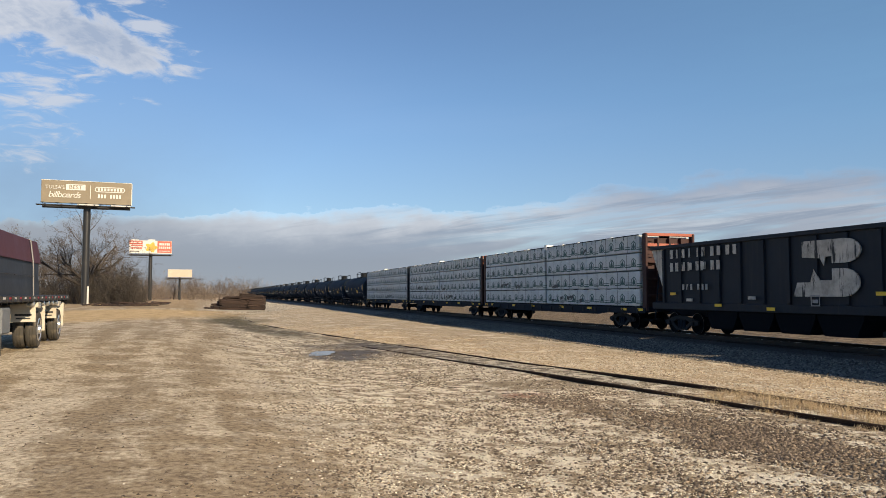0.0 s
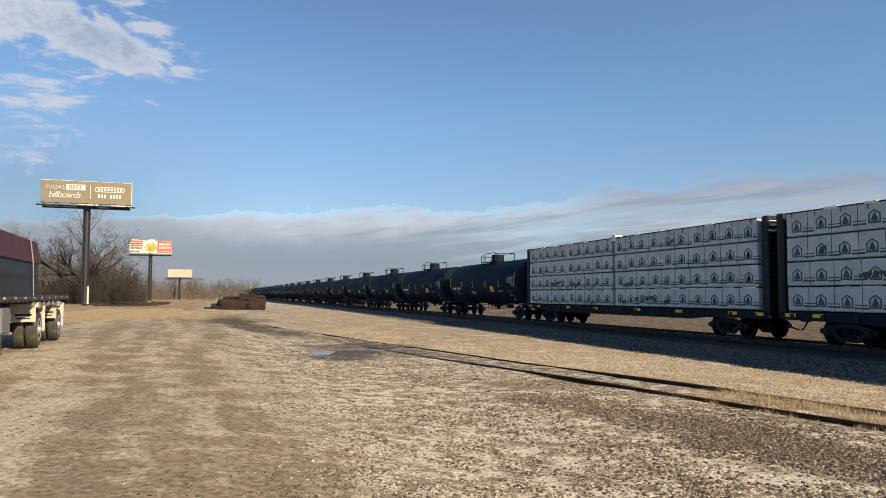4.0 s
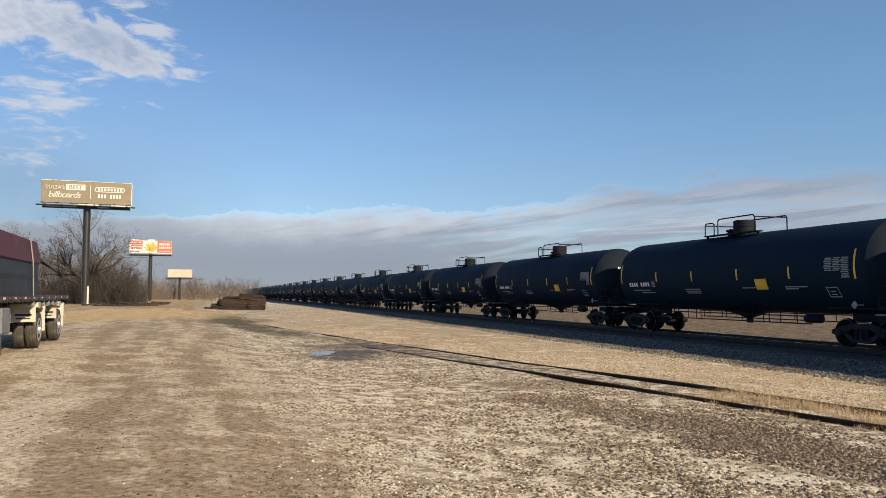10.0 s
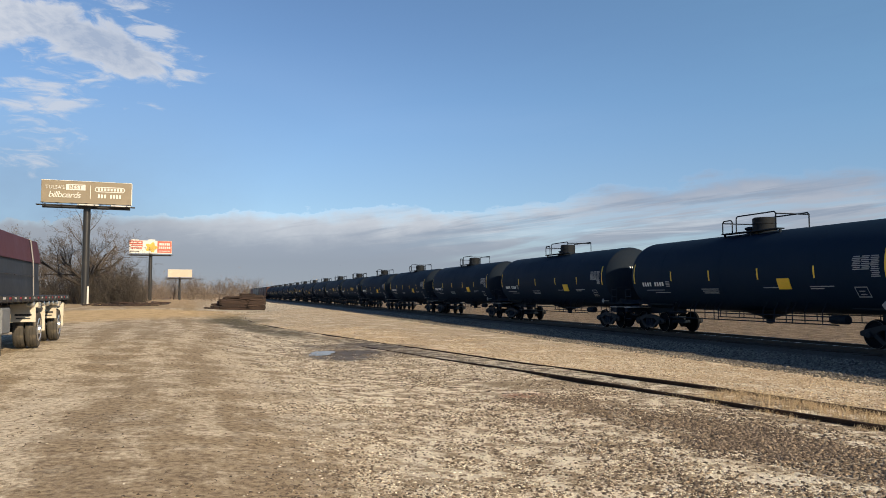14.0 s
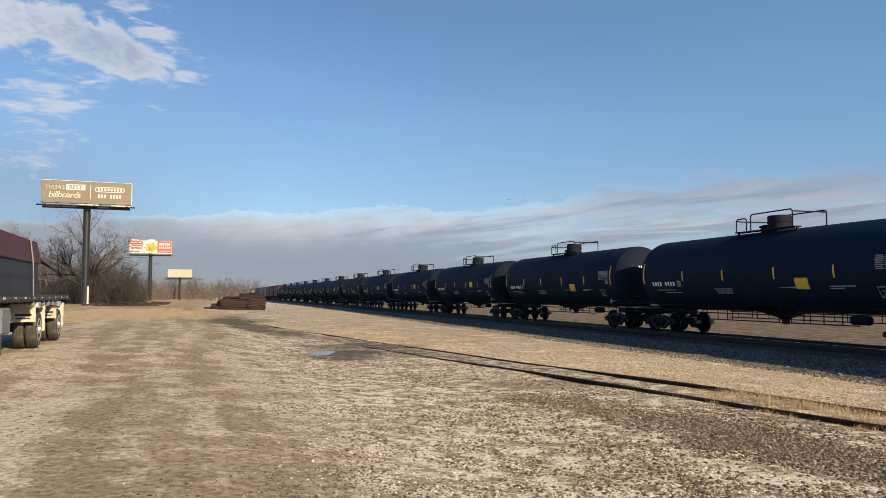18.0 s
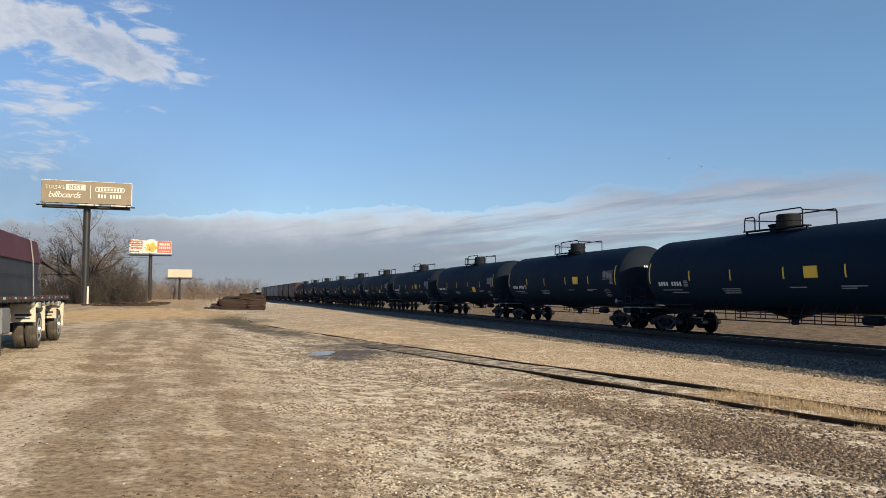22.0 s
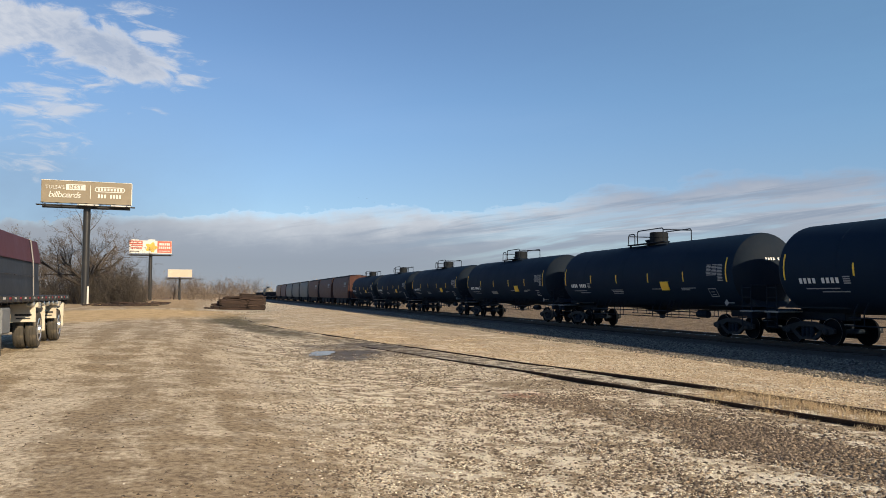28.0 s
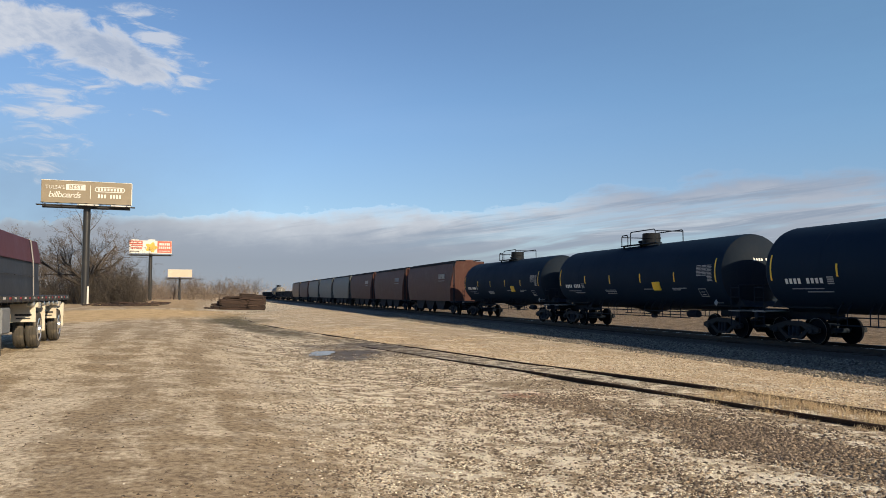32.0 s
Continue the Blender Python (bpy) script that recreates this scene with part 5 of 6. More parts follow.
stones("ballast_stones", pts, g.uniform(0.022, 0.05, len(pts)), GREY_STONE, "grey crushed stone along the main line", 3, 0.8)


# ---- dry grass, as stuff ----
def grass(name, spots, material, label, seed):
    """Tufts: spots of (x, y, z, height, spread, blades)."""
    r = random.Random(seed)
    V, F = [], []
    for x, y, z, h, sp, n in spots:
        for _ in range(n):
            a = r.uniform(0, 6.283)
            d = sp * r.random()
            bx, by = x + d * math.cos(a), y + d * math.sin(a)
            hh = h * r.uniform(0.5, 1.1)
            ln = hh * r.uniform(0.1, 0.95)
            e = r.uniform(0, 6.283)
            wx, wy = 0.0018 * math.cos(e) * (1 + 2 * h), 0.0018 * math.sin(e) * (1 + 2 * h)
            tx, ty = bx + ln * math.cos(a), by + ln * math.sin(a)
            i = len(V)
            V += [(bx - wx, by - wy, z - 0.01), (bx + wx, by + wy, z - 0.01), (bx + wx * 0.7 + (tx - bx) * 0.4, by + wy * 0.7 + (ty - by) * 0.4, z + hh * 0.6),
                  (bx - wx * 0.7 + (tx - bx) * 0.4, by - wy * 0.7 + (ty - by) * 0.4, z + hh * 0.6), (tx, ty, z + hh)]
            F += [(i, i + 1, i + 2, i + 3), (i + 3, i + 2, i + 4)]
    me = bpy.data.meshes.new(name)
    me.from_pydata(V, [], F)
    me.materials.append(material)
    return tagged(new(name, me), label, "grass", kind="stuff")


STRAW = stone_material("dry straw grass", (0.3, 0.21, 0.12), (0.46, 0.35, 0.22), (0.6, 0.5, 0.35))
FIELDSTRAW = stone_material("weathered field grass", (0.09, 0.067, 0.043), (0.19, 0.14, 0.09), (0.33, 0.255, 0.165))
r = random.Random(11)
spots = []
for _ in range(560):
    s = 5.0 + 6.5 * r.random() ** 1.5 if r.random() < 0.85 else r.uniform(14, 46)
    w = SPUR_W + r.choice((-0.9, -0.55, -0.2, 0.05, 0.25, 0.4, 0.5, 0.6, 0.66)) + r.uniform(-0.14, 0.14)
    if s < 14 or r.random() < 0.3:
        p = on_spur(s, w)
        spots.append((p.x, p.y, ground_z(p.x, p.y), r.uniform(0.07, 0.21) * (1.0 if s < 14 and w > SPUR_W - 0.7 else 0.55), 0.16, 24))
grass("dry_grass", spots, STRAW, "dry straw-coloured grass between the spur rails", 21)
spots = []
for _ in range(5200):
    s, w = r.uniform(-15, 130), r.uniform(25.8, 46)
    p = on_track(s, w)
    spots.append((p.x, p.y, ground_z(p.x, p.y), r.uniform(0.06, 0.2), 0.4, 10))
grass("field_grass", spots, FIELDSTRAW, "tall dry grass field beyond the main line", 22)
spots = []
for _ in range(1500):
    y = r.uniform(100, 240)
    x = -0.29 * y - r.uniform(6, 70)
    spots.append((x, y, ground_z(x, y), r.uniform(0.15, 0.6), 0.7, 8))
grass("verge_grass", spots, STRAW, "dry grass along the tree line", 23)

# ---- puddle ----
WATER, wt, wb = nodes_of("puddle water")
wb.inputs["Base Color"].default_value = (0.05, 0.045, 0.035, 1)
wb.inputs["Roughness"].default_value = 0.06
wave = add(wt, "ShaderNodeBump", Strength=0.15, Distance=0.01)
wt.links.new(noise_of(wt, wt.nodes.new("ShaderNodeTexCoord").outputs["Object"], 6.0), wave.inputs["Height"])
wt.links.new(wave.outputs[0], wb.inputs["Normal"])
bm = B()
ring = []
for k in range(36):
    a = 2 * math.pi * k / 36
    q = 1 + 0.45 * noise.noise((2.2 * math.cos(a), 2.2 * math.sin(a), 9))
    q = max(0.35, q + 0.3 * noise.noise((5.5 * math.cos(a), 5.5 * math.sin(a), 3)))
    ring.append((-4.3 + 0.42 * q * math.cos(a), 27.1 + 1.15 * q * math.sin(a)))
zp = max(ground_z(x, y) for x, y in ring) * 0.5 + min(ground_z(x, y) for x, y in ring) * 0.5 + 0.012
upper = [bm.verts.new((x, y, zp)) for x, y in ring]
lower = [bm.verts.new((x, y, zp - 0.08)) for x, y in ring]
bm.faces.new(upper)
for k in range(36):
    bm.faces.new((upper[k], lower[k], lower[(k + 1) % 36], upper[(k + 1) % 36]))
tagged(part("puddle", bm, WATER), "shallow muddy puddle reflecting the sky", "puddle", kind="structure")


# ---- billboards ----
def writing(name, text, size, material, parent, at, depth=0.02, shear=0.0, space=1.0):
    cu = bpy.data.curves.new(name, "FONT")
    cu.body, cu.size, cu.extrude, cu.shear, cu.space_character = text, size, depth, shear, space
    cu.align_x, cu.align_y = "CENTER", "CENTER"
    tmp = bpy.data.objects.new(name, cu)
    scene.collection.objects.link(tmp)
    bpy.context.view_layer.update()
    me = bpy.data.meshes.new_from_object(tmp.evaluated_get(bpy.context.evaluated_depsgraph_get()))
    bpy.data.objects.remove(tmp)
    me.materials.clear()
    me.materials.append(material)
    o = new(name, me)
    o.parent = parent
    o.matrix_basis = pose(*at, 90, 0, 0)
    return o


def slab(name, parent, material, x, z, w, h, y=-0.19, label=""):
    return part(name, box(B(), (x, y, z), (w, 0.03, h)), material, parent, label)


OLIVE = paint("grey-brown sign vinyl", (0.2, 0.165, 0.115), 0.45, wear=0.2, scale=0.4)
CREAM = paint("cream sign paint", (0.5, 0.39, 0.31), 0.6, wear=0.3, scale=0.4)
SIGNWHITE = paint("white sign vinyl", (0.56, 0.55, 0.52), 0.5, wear=0.15)
SIGNRED = paint("red sign vinyl", (0.42, 0.07, 0.045), 0.5, wear=0.15)
SIGNYELLOW = paint("yellow sign vinyl", (0.55, 0.37, 0.06), 0.5, wear=0.15)
ORANGE = paint("orange-red sign vinyl", (0.42, 0.11, 0.075), 0.5, wear=0.15)

big, bp, bot = billboard("billboard", (-58.8, 124.0), 21, 13.5, 3.65, 16.6, OLIVE, "grey-brown advertising billboard on one black steel column", 0.56)
mid = bot + 3.65 / 2
writing("lettering", "TULSA'S", 0.8, SIGNWHITE, bp, (-4.75, -0.19, mid + 0.7))
slab("plate", bp, SIGNWHITE, -1.7, mid + 0.82, 2.9, 0.95)
writing("lettering", "BEST", 0.95, OLIVE, bp, (-1.7, -0.215, mid + 0.8))
writing("lettering", "billboards", 1.38, SIGNWHITE, bp, (-3.35, -0.19, mid - 0.5), depth=0.03, shear=0.25, space=0.9)
slab("divider", bp, SIGNWHITE, 0.5, mid + 0.1, 0.1, 2.2)
for name, mt, hx, hz, y0, text in (("oval_plate", SIGNWHITE, 2.3, 0.44, -0.2, "pale oval name plate"), ("oval_field", OLIVE, 2.17, 0.31, -0.212, "")):
    ring = [(3.45 + e * (hx - hz) + hz * math.sin(a) * e, mid + 0.62 + hz * math.cos(a)) for e, turns in ((1, range(9)), (-1, range(8, -1, -1))) for a in [math.pi * k / 8 for k in turns]]
    part(name, prism(B(), ring, y0, -0.165), mt, bp, text)
for k in range(8):
    slab("mark_bar", bp, SIGNWHITE, 1.75 + k * 0.49, mid + 0.62, 0.3, 0.42, -0.215)
for k in range(8):
    if k != 3:
        slab("mark_bar", bp, SIGNWHITE, 1.8 + k * 0.46, mid - 0.5, 0.3, 0.62)
part("edge_trim", box(B(), (6.82, 0.1, mid), (0.12, 0.6, 3.7)), SIGNWHITE, big, "white painted end trim")
part("edge_trim", box(B(), (0, 0.0, mid + 1.86), (13.6, 0.45, 0.07)), SIGNWHITE, big)
part("owner_plate", box(B(), (0.2, -0.35, bot - 0.27), (3.2, 0.06, 0.35)), SIGNWHITE, big, "white owner's plate under the panel")
part("owner_plate", box(B(), (5.2, -0.35, bot - 0.27), (3.0, 0.06, 0.3)), SIGNWHITE, big, "white owner's plate under the panel")
part("base_sleeve", lathe(B(), [(0.0, 0.16), (3.0, 0.16)], 10, "Z", (0.5, 0.1, 0)), SIGNWHITE, big, "white marker pipe beside the column")
for k in range(7):
    bm = B()
    x = -6.3 + 2.1 * k
    rod(bm, (x, -0.3, bot - 0.4), (x, -2.0, bot - 0.25), 0.05, 6)
    box(bm, (x, -2.05, bot - 0.2), (0.5, 0.25, 0.14))
    part("floodlight", bm, POLE, big)

second, sp2, bot = billboard("billboard", (-97.7, 252.0), 21, 13.3, 4.3, 15.3, SIGNWHITE, "red, white and yellow advertising billboard on a black column", 0.6)
mid = bot + 2.15
slab("field", sp2, ORANGE, 4.3, mid + 0.1, 4.5, 3.9)
slab("field", sp2, SIGNRED, -4.6, mid + 1.45, 4.0, 1.2)
# a yellow figure with lobes in the middle, as a plain shape
lobes = [((1.45 + 0.35 * math.cos(5 * a)) * 1.15 * math.cos(a) + 0.2, mid - 0.1 + (1.45 + 0.35 * math.cos(5 * a)) * math.sin(a)) for a in [2 * math.pi * k / 40 for k in range(40)]]
part("figure", prism(B(), lobes, -0.215, -0.17), SIGNYELLOW, sp2, "yellow lobed figure")
crest = part("crest", box(B(), (0.2, 0.0, bot + 4.45), (2.2, 0.2, 0.5), 0.05), SIGNWHITE, second, "white cut-out along the top edge")
part("crest", box(B(), (-5.0, 0.0, bot + 4.4), (2.4, 0.2, 0.35), 0.05), SIGNWHITE, second, "white cut-out along the top edge")
for x, z, w, h, mt, n in ((-4.6, 1.45, 3.4, 0.45, SIGNWHITE, 7), (-4.3, 0.45, 3.6, 0.55, SIGNRED, 6), (-4.4, -0.4, 3.4, 0.55, SIGNRED, 5), (-5.0, -1.5, 2.9, 0.3, POLE, 8), (4.3, 1.0, 3.4, 0.75, SIGNWHITE, 6), (4.3, -0.15, 3.8, 0.75, SIGNWHITE, 6), (4.3, -1.3, 3.6, 0.22, SIGNWHITE, 9)):
    for k in range(n):
        slab("mark_bar", sp2, mt, x - w / 2 + (k + 0.5) * w / n, mid + z, w / n * 0.76, h, -0.215)
third, sp3, bot = billboard("billboard", (-101.0, 290.0), 21, 8.8, 2.9, 8.2, CREAM, "blank cream billboard on a dark column", 0.45)
part("edge_trim", box(B(), (0, 0, bot + 2.95), (8.9, 0.4, 0.08)), SIGNWHITE, third)


# ---- heaps of old ties ----
def heap(name, label, at, turn, columns, seed, length=2.6):
    """Stacked timbers: columns of (x, layers, rows deep), each timber a part."""
    r = random.Random(seed)
    z0 = ground_z(*at)
    t = empty(name, label, "timber stack")
    t.matrix_basis = pose(at[0], at[1], z0, 0, 0, turn)
    proto = None
    for cx, layers, deep in columns:
        for j in range(layers):
            for k in range(deep - (1 if j > 4 else 0)):
                if j > layers - 3 and r.random() < 0.3:
                    continue
                m = pose(cx + r.uniform(-0.22, 0.22), -deep * 0.13 + k * 0.27 + r.uniform(-0.03, 0.03), 0.09 + j * 0.182 + r.uniform(0, 0.012), r.uniform(-10, 10), r.uniform(-3.5, 3.5), r.uniform(-17, 17))
                if proto is None:
                    bm = B()
                    box(bm, (0, 0, 0), (length, 0.24, 0.18), 0.02)
                    proto = part("timber", bm, TIE, t)
                    proto.matrix_basis = m
                else:
                    again(proto, t, m)
    return t


heap("tie_stack", "stack of old brown railroad ties on gravel", (-25.5, 101.4), 14, [(-0.5, 12, 6), (0.5, 10, 8), (0.2, 11, 6)], 5, 2.1)
heap("tie_stack", "lower slumped stack of old brown railroad ties", (-28.4, 100.4), 24, [(0.6, 10, 7), (0.0, 8, 8), (-0.85, 5, 8), (-1.7, 2, 7)], 6, 2.5)
r = random.Random(9)
scatter = empty("tie_scatter", "loose dark ties scattered over dry grass", "timber stack")
scatter.matrix_basis = pose(-46, 112, ground_z(-46, 112))
bm = B()
box(bm, (0, 0, 0), (2.6, 0.24, 0.18), 0.02)
first = part("timber", bm, TIE, scatter)
first.matrix_basis = pose(0, 0, 0.1)
for k in range(60):
    again(first, scatter, pose(r.gauss(0, 1.9), r.gauss(0, 3.0), 0.09 + 0.18 * r.choice((0, 0, 0, 1, 1, 2)), r.uniform(-6, 6), r.uniform(-5, 5), r.uniform(0, 180)))


# ---- bare trees ----
BARK = paint("grey-brown bark", (0.055, 0.044, 0.036), 0.9, wear=0.5, wear_color=(0.12, 0.1, 0.085), scale=3)
TWIG = paint("fine brown twigs", (0.09, 0.074, 0.064), 0.9, wear=0.5, wear_color=(0.14, 0.118, 0.1), scale=1)
BRUSH = stone_material("winter brush twigs", (0.022, 0.02, 0.018), (0.042, 0.036, 0.031), (0.08, 0.066, 0.055))
WOODS = stone_material("hazy winter woods", (0.09, 0.07, 0.058), (0.15, 0.118, 0.095), (0.24, 0.185, 0.145))
PALEBRUSH = stone_material("pale dry brush twigs", (0.2, 0.14, 0.08), (0.3, 0.22, 0.13), (0.42, 0.33, 0.21))


def tube(V, F, a, b, ra, rb, n):
    d = (b - a).normalized()
    u = d.orthogonal().normalized()
    w = d.cross(u)
    i = len(V)
    for p, q in ((a, ra), (b, rb)):
        for k in range(n):
            e = 2 * math.pi * k / n
            V.append(p + u * (q * math.cos(e)) + w * (q * math.sin(e)))
    for k in range(n):
        F.append((i + k, i + (k + 1) % n, i + n + (k + 1) % n, i + n + k))


def bare_tree(label, height, spread, seed, levels=5, forks=5, bole=0.27):
    """A short trunk that forks into long limbs, with open branches and fine twigs."""
    r = random.Random(seed)
    parts = {0: ([], []), 1: ([], []), 2: ([], [])}

    def grow(p, d, length, rad, level):
        V, F = parts[0 if level == 0 else 1 if level < 3 else 2]
        segs = 5 if level == 1 else 4 if level < 4 else 2
        q, cd = p, d
        for k in range(segs):
            nd = (cd + Vector((r.uniform(-1, 1), r.uniform(-1, 1), r.uniform(-0.55, 0.75))) * (0.05 if level == 0 else 0.2 + 0.03 * level)).normalized()
            e = q + nd * length / segs
            ra, rb = rad * (1 - 0.6 * k / segs), rad * (1 - 0.6 * (k + 1) / segs)
            tube(V, F, q, e, ra, rb, 8 if level == 0 else 5 if level < 3 else 3)
            if 0 < level < levels and (k > 0 or level > 1):
                for _ in range(1 if level < 3 or r.random() < 0.6 else 2):
                    side = nd.orthogonal().normalized()
                    side.rotate(Matrix.Rotation(r.uniform(0, 6.283), 3, nd))
                    bd = (nd * 0.7 + side * r.uniform(0.6, 1.0) + Vector((0, 0, 0.1))).normalized()
                    grow(e, bd, length * r.uniform(0.38, 0.66), max(0.021, rb * r.uniform(0.45, 0.65)), level + 1)
            q, cd = e, nd
        if level == 0:
            for k in range(forks):
                a = 6.283 * k / forks + r.uniform(-0.4, 0.4)
                up = r.uniform(0.5, 1.5)
                f = r.uniform(0.55, 1.0)
                at = p + (q - p) * f
                grow(at, Vector((math.cos(a) * spread, math.sin(a) * spread, up)).normalized(), height * r.uniform(0.5, 0.68), rad * r.uniform(0.5, 0.72), 1)
            grow(q, cd, height * 0.7, rad * 0.55, 1)
    grow(Vector((0, 0, -0.3)), Vector((0.03, 0.02, 1)), height * bole, height * (0.026 if bole < 0.3 else 0.036), 0)
    t = empty("bare_tree", label, "tree")
    for k, name, mt in ((0, "trunk", BARK), (1, "branching", BARK), (2, "crown", TWIG)):
        me = bpy.data.meshes.new(name)
        me.from_pydata(parts[k][0], [], parts[k][1])
        me.materials.append(mt)
        o = new(name, me)
        o.parent = t
        if k == 2:
            o["kind"] = "stuff"
    return t


def plant(t, x, y, turn=0.0, size=1.0):
    t.matrix_basis = pose(x, y, ground_z(x, y), 0, 0, turn) @ Matrix.Scale(size, 4)
    return t


oak = plant(bare_tree("large bare spreading oak behind the billboard", 17.0, 1.25, 4, 6, 8, 0.36), -66.6, 142, 200, 0.84)
ash = plant(bare_tree("bare winter tree at the yard's edge", 11.0, 0.9, 9, 5, 5), -79.0, 165, 0)
elm = plant(bare_tree("slender bare tree in the roadside thicket", 9.0, 0.8, 15, 4, 5), -77, 178, 0)
for src, x, y, turn, size in ((ash, -84, 172, 210, 0.75), (elm, -78, 160, 60, 0.8), (ash, -83, 185, 300, 0.8), (ash, -88, 200, 160, 0.9), (ash, -86, 205, 15, 0.8), (ash, -96, 230, 100, 0.62), (ash, -103, 236, 250, 0.7), (elm, -79, 184, 200, 0.8),
                              (ash, -108, 184, 75, 1.3), (ash, -117, 196, 0, 1.35), (ash, -99, 192, 140, 1.0), (ash, -107, 203, 260, 1.15), (ash, -113, 208, 30, 1.1), (ash, -102, 210, 310, 0.95), (elm, -98, 186, 120, 1.1), (elm, -104, 190, 20, 1.2), (ash, -120, 212, 190, 1.3), (ash, -82, 176, 33, 0.95), (elm, -104, 250, 90, 0.9), (elm, -112, 262, 190, 0.8), (ash, -118, 300, 20, 0.8),
                              (ash, -108.5, 305, 70, 0.85), (elm, -106, 318, 10, 0.9), (ash, -116, 352, 140, 0.75), (elm, -110, 350, 250, 0.95), (ash, -107, 362, 30, 0.7), (elm, -102, 356, 160, 0.9), (ash, -112, 398, 220, 0.8),
                              (ash, -104, 392, 95, 0.75), (elm, -111, 420, 300, 1.0), (ash, -106, 430, 180, 0.85)):
    m = pose(x, y, ground_z(x, y), 0, 0, turn) @ Matrix.Scale(size, 4)
    copy_thing(src, m)


def thicket(name, label, spots, material, seed):
    """Dense bushes: spots of (x, y, height, width, twigs)."""
    r = random.Random(seed)
    V, F = [], []
    for x, y, h, w, n in spots:
        z = ground_z(x, y)
        for _ in range(n):
            bx, by = x + r.gauss(0, w * 0.4), y + r.gauss(0, w * 0.4)
            p = Vector((bx, by, z))
            d = Vector((r.uniform(-0.8, 0.8), r.uniform(-0.8, 0.8), 1)).normalized()
            hh = h * r.uniform(0.35, 1.05)
            if r.random() < 0.68:
                # a spray of side twigs in the bush's dome
                rr = min(1.0, math.hypot(bx - x, by - y) / w)
                p.z = z + h * (1 - rr * rr) * r.random() ** 0.7
                d = Vector((bx - x + r.gauss(0, w * 0.5), by - y + r.gauss(0, w * 0.5), w * r.uniform(-0.1, 0.9))).normalized()
                hh = h * r.uniform(0.12, 0.3)
            t = max(0.011, h * 0.0042)
            for k in range(2):
                e = p + d * hh * 0.5
                i = len(V)
                s = Vector((r.uniform(-1, 1), r.uniform(-1, 1), 0)).normalized() * t * (1 - 0.5 * k)
                V += [p - s, p + s, e + s * 0.5, e - s * 0.5]
                F.append((i, i + 1, i + 2, i + 3))
                for _ in range(6):
                    b = p + (e - p) * r.random()
                    q = b + Vector((r.uniform(-1, 1), r.uniform(-1, 1), r.uniform(-0.1, 0.9))).normalized() * hh * r.uniform(0.14, 0.36)
                    i = len(V)
                    V += [b - s * 0.5, b + s * 0.5, q]
                    F.append((i, i + 1, i + 2))
                p = e
                d = (d + Vector((r.uniform(-0.4, 0.4), r.uniform(-0.5, 0.5), 0.0))).normalized()
    me = bpy.data.meshes.new(name)
    me.from_pydata(V, [], F)
    me.materials.append(material)
    return tagged(new(name, me), label, "brush", kind="stuff")


r = random.Random(31)
spots = []
for _ in range(380):
    y = r.uniform(130, 190)
    q = r.random()
    x = -(0.4 + 0.16 * q) * y
    spots.append((x, y, r.uniform(2.0, 5.6 + 2.8 * step(0.0, 0.05, q) * (1 - step(0.4, 0.6, q))), 2.6, 64))
thicket("thicket", "dense grey-brown winter thicket under the trees", spots, BRUSH, 41)
spots = []
for _ in range(420):
    y = r.uniform(260, 620)
    x = -0.232 * y - 10 - r.uniform(0, 0.2) * y
    spots.append((x, y, r.uniform(5, 10.5) * (1 if r.random() < 0.8 else 1.3), 5.0, 40))
thicket("far_thicket", "distant brown winter woods", spots, WOODS, 42)
spots = []
for _ in range(420):
    y = r.uniform(600, 1100)
    x = -0.32 * y + r.uniform(-0.24, 0.30) * y
    if across(x, y) < TRACK + 12 and across(x, y) > TRACK - 16:
        continue
    spots.append((x, y, r.uniform(7, 17), 9.0, 34))
thicket("pale_thicket", "distant pale tan winter woods", spots, PALEBRUSH, 43)


# ---- the parked trailer ----
RUBBER = paint("worn tyre rubber", (0.055, 0.05, 0.043), 0.85, wear=0.6, wear_color=(0.2, 0.165, 0.12), scale=4)
ALLOY = paint("polished aluminium wheel", (0.75, 0.74, 0.72), 0.28, metal=0.85, wear=0.2)
MUDFLAP = paint("white mud flap", (0.54, 0.5, 0.42), 0.6, wear=0.5, wear_color=(0.36, 0.3, 0.21))
CHASSIS = paint("black trailer steel", (0.02, 0.021, 0.025), 0.55, wear=0.4, scale=2)
GREYBOX = paint("grey tool box paint", (0.17, 0.18, 0.19), 0.5, wear=0.3)
TARPRED = paint("dark red tarpaulin", (0.075, 0.017, 0.021), 0.6, wear=0.4, wear_color=(0.12, 0.04, 0.045), scale=1.5, bump=0.02, grain=6)
TARPGREY = paint("dark grey tarpaulin", (0.017, 0.019, 0.024), 0.55, wear=0.5, wear_color=(0.04, 0.043, 0.05), scale=1.5, bump=0.02, grain=6)
STRAP = paint("grey webbing strap", (0.3, 0.29, 0.27), 0.8)
TAPERED = paint("red reflective tape", (0.45, 0.04, 0.035), 0.4)
TAPEWHITE = paint("white reflective tape", (0.65, 0.62, 0.58), 0.4)

# its own space: x along the trailer to its front, which is off to the near left; y to the trailer's left; z up
HEAD = math.degrees(math.atan2(-4.1, 1.4))
L, W, DZ = 14.6, 2.6, 1.5


def trailer_pose():
    return pose(-13.25, 26.7, ground_z(-12.5, 23), 0, 0, HEAD) @ Matrix.Translation((0, -W, 0))


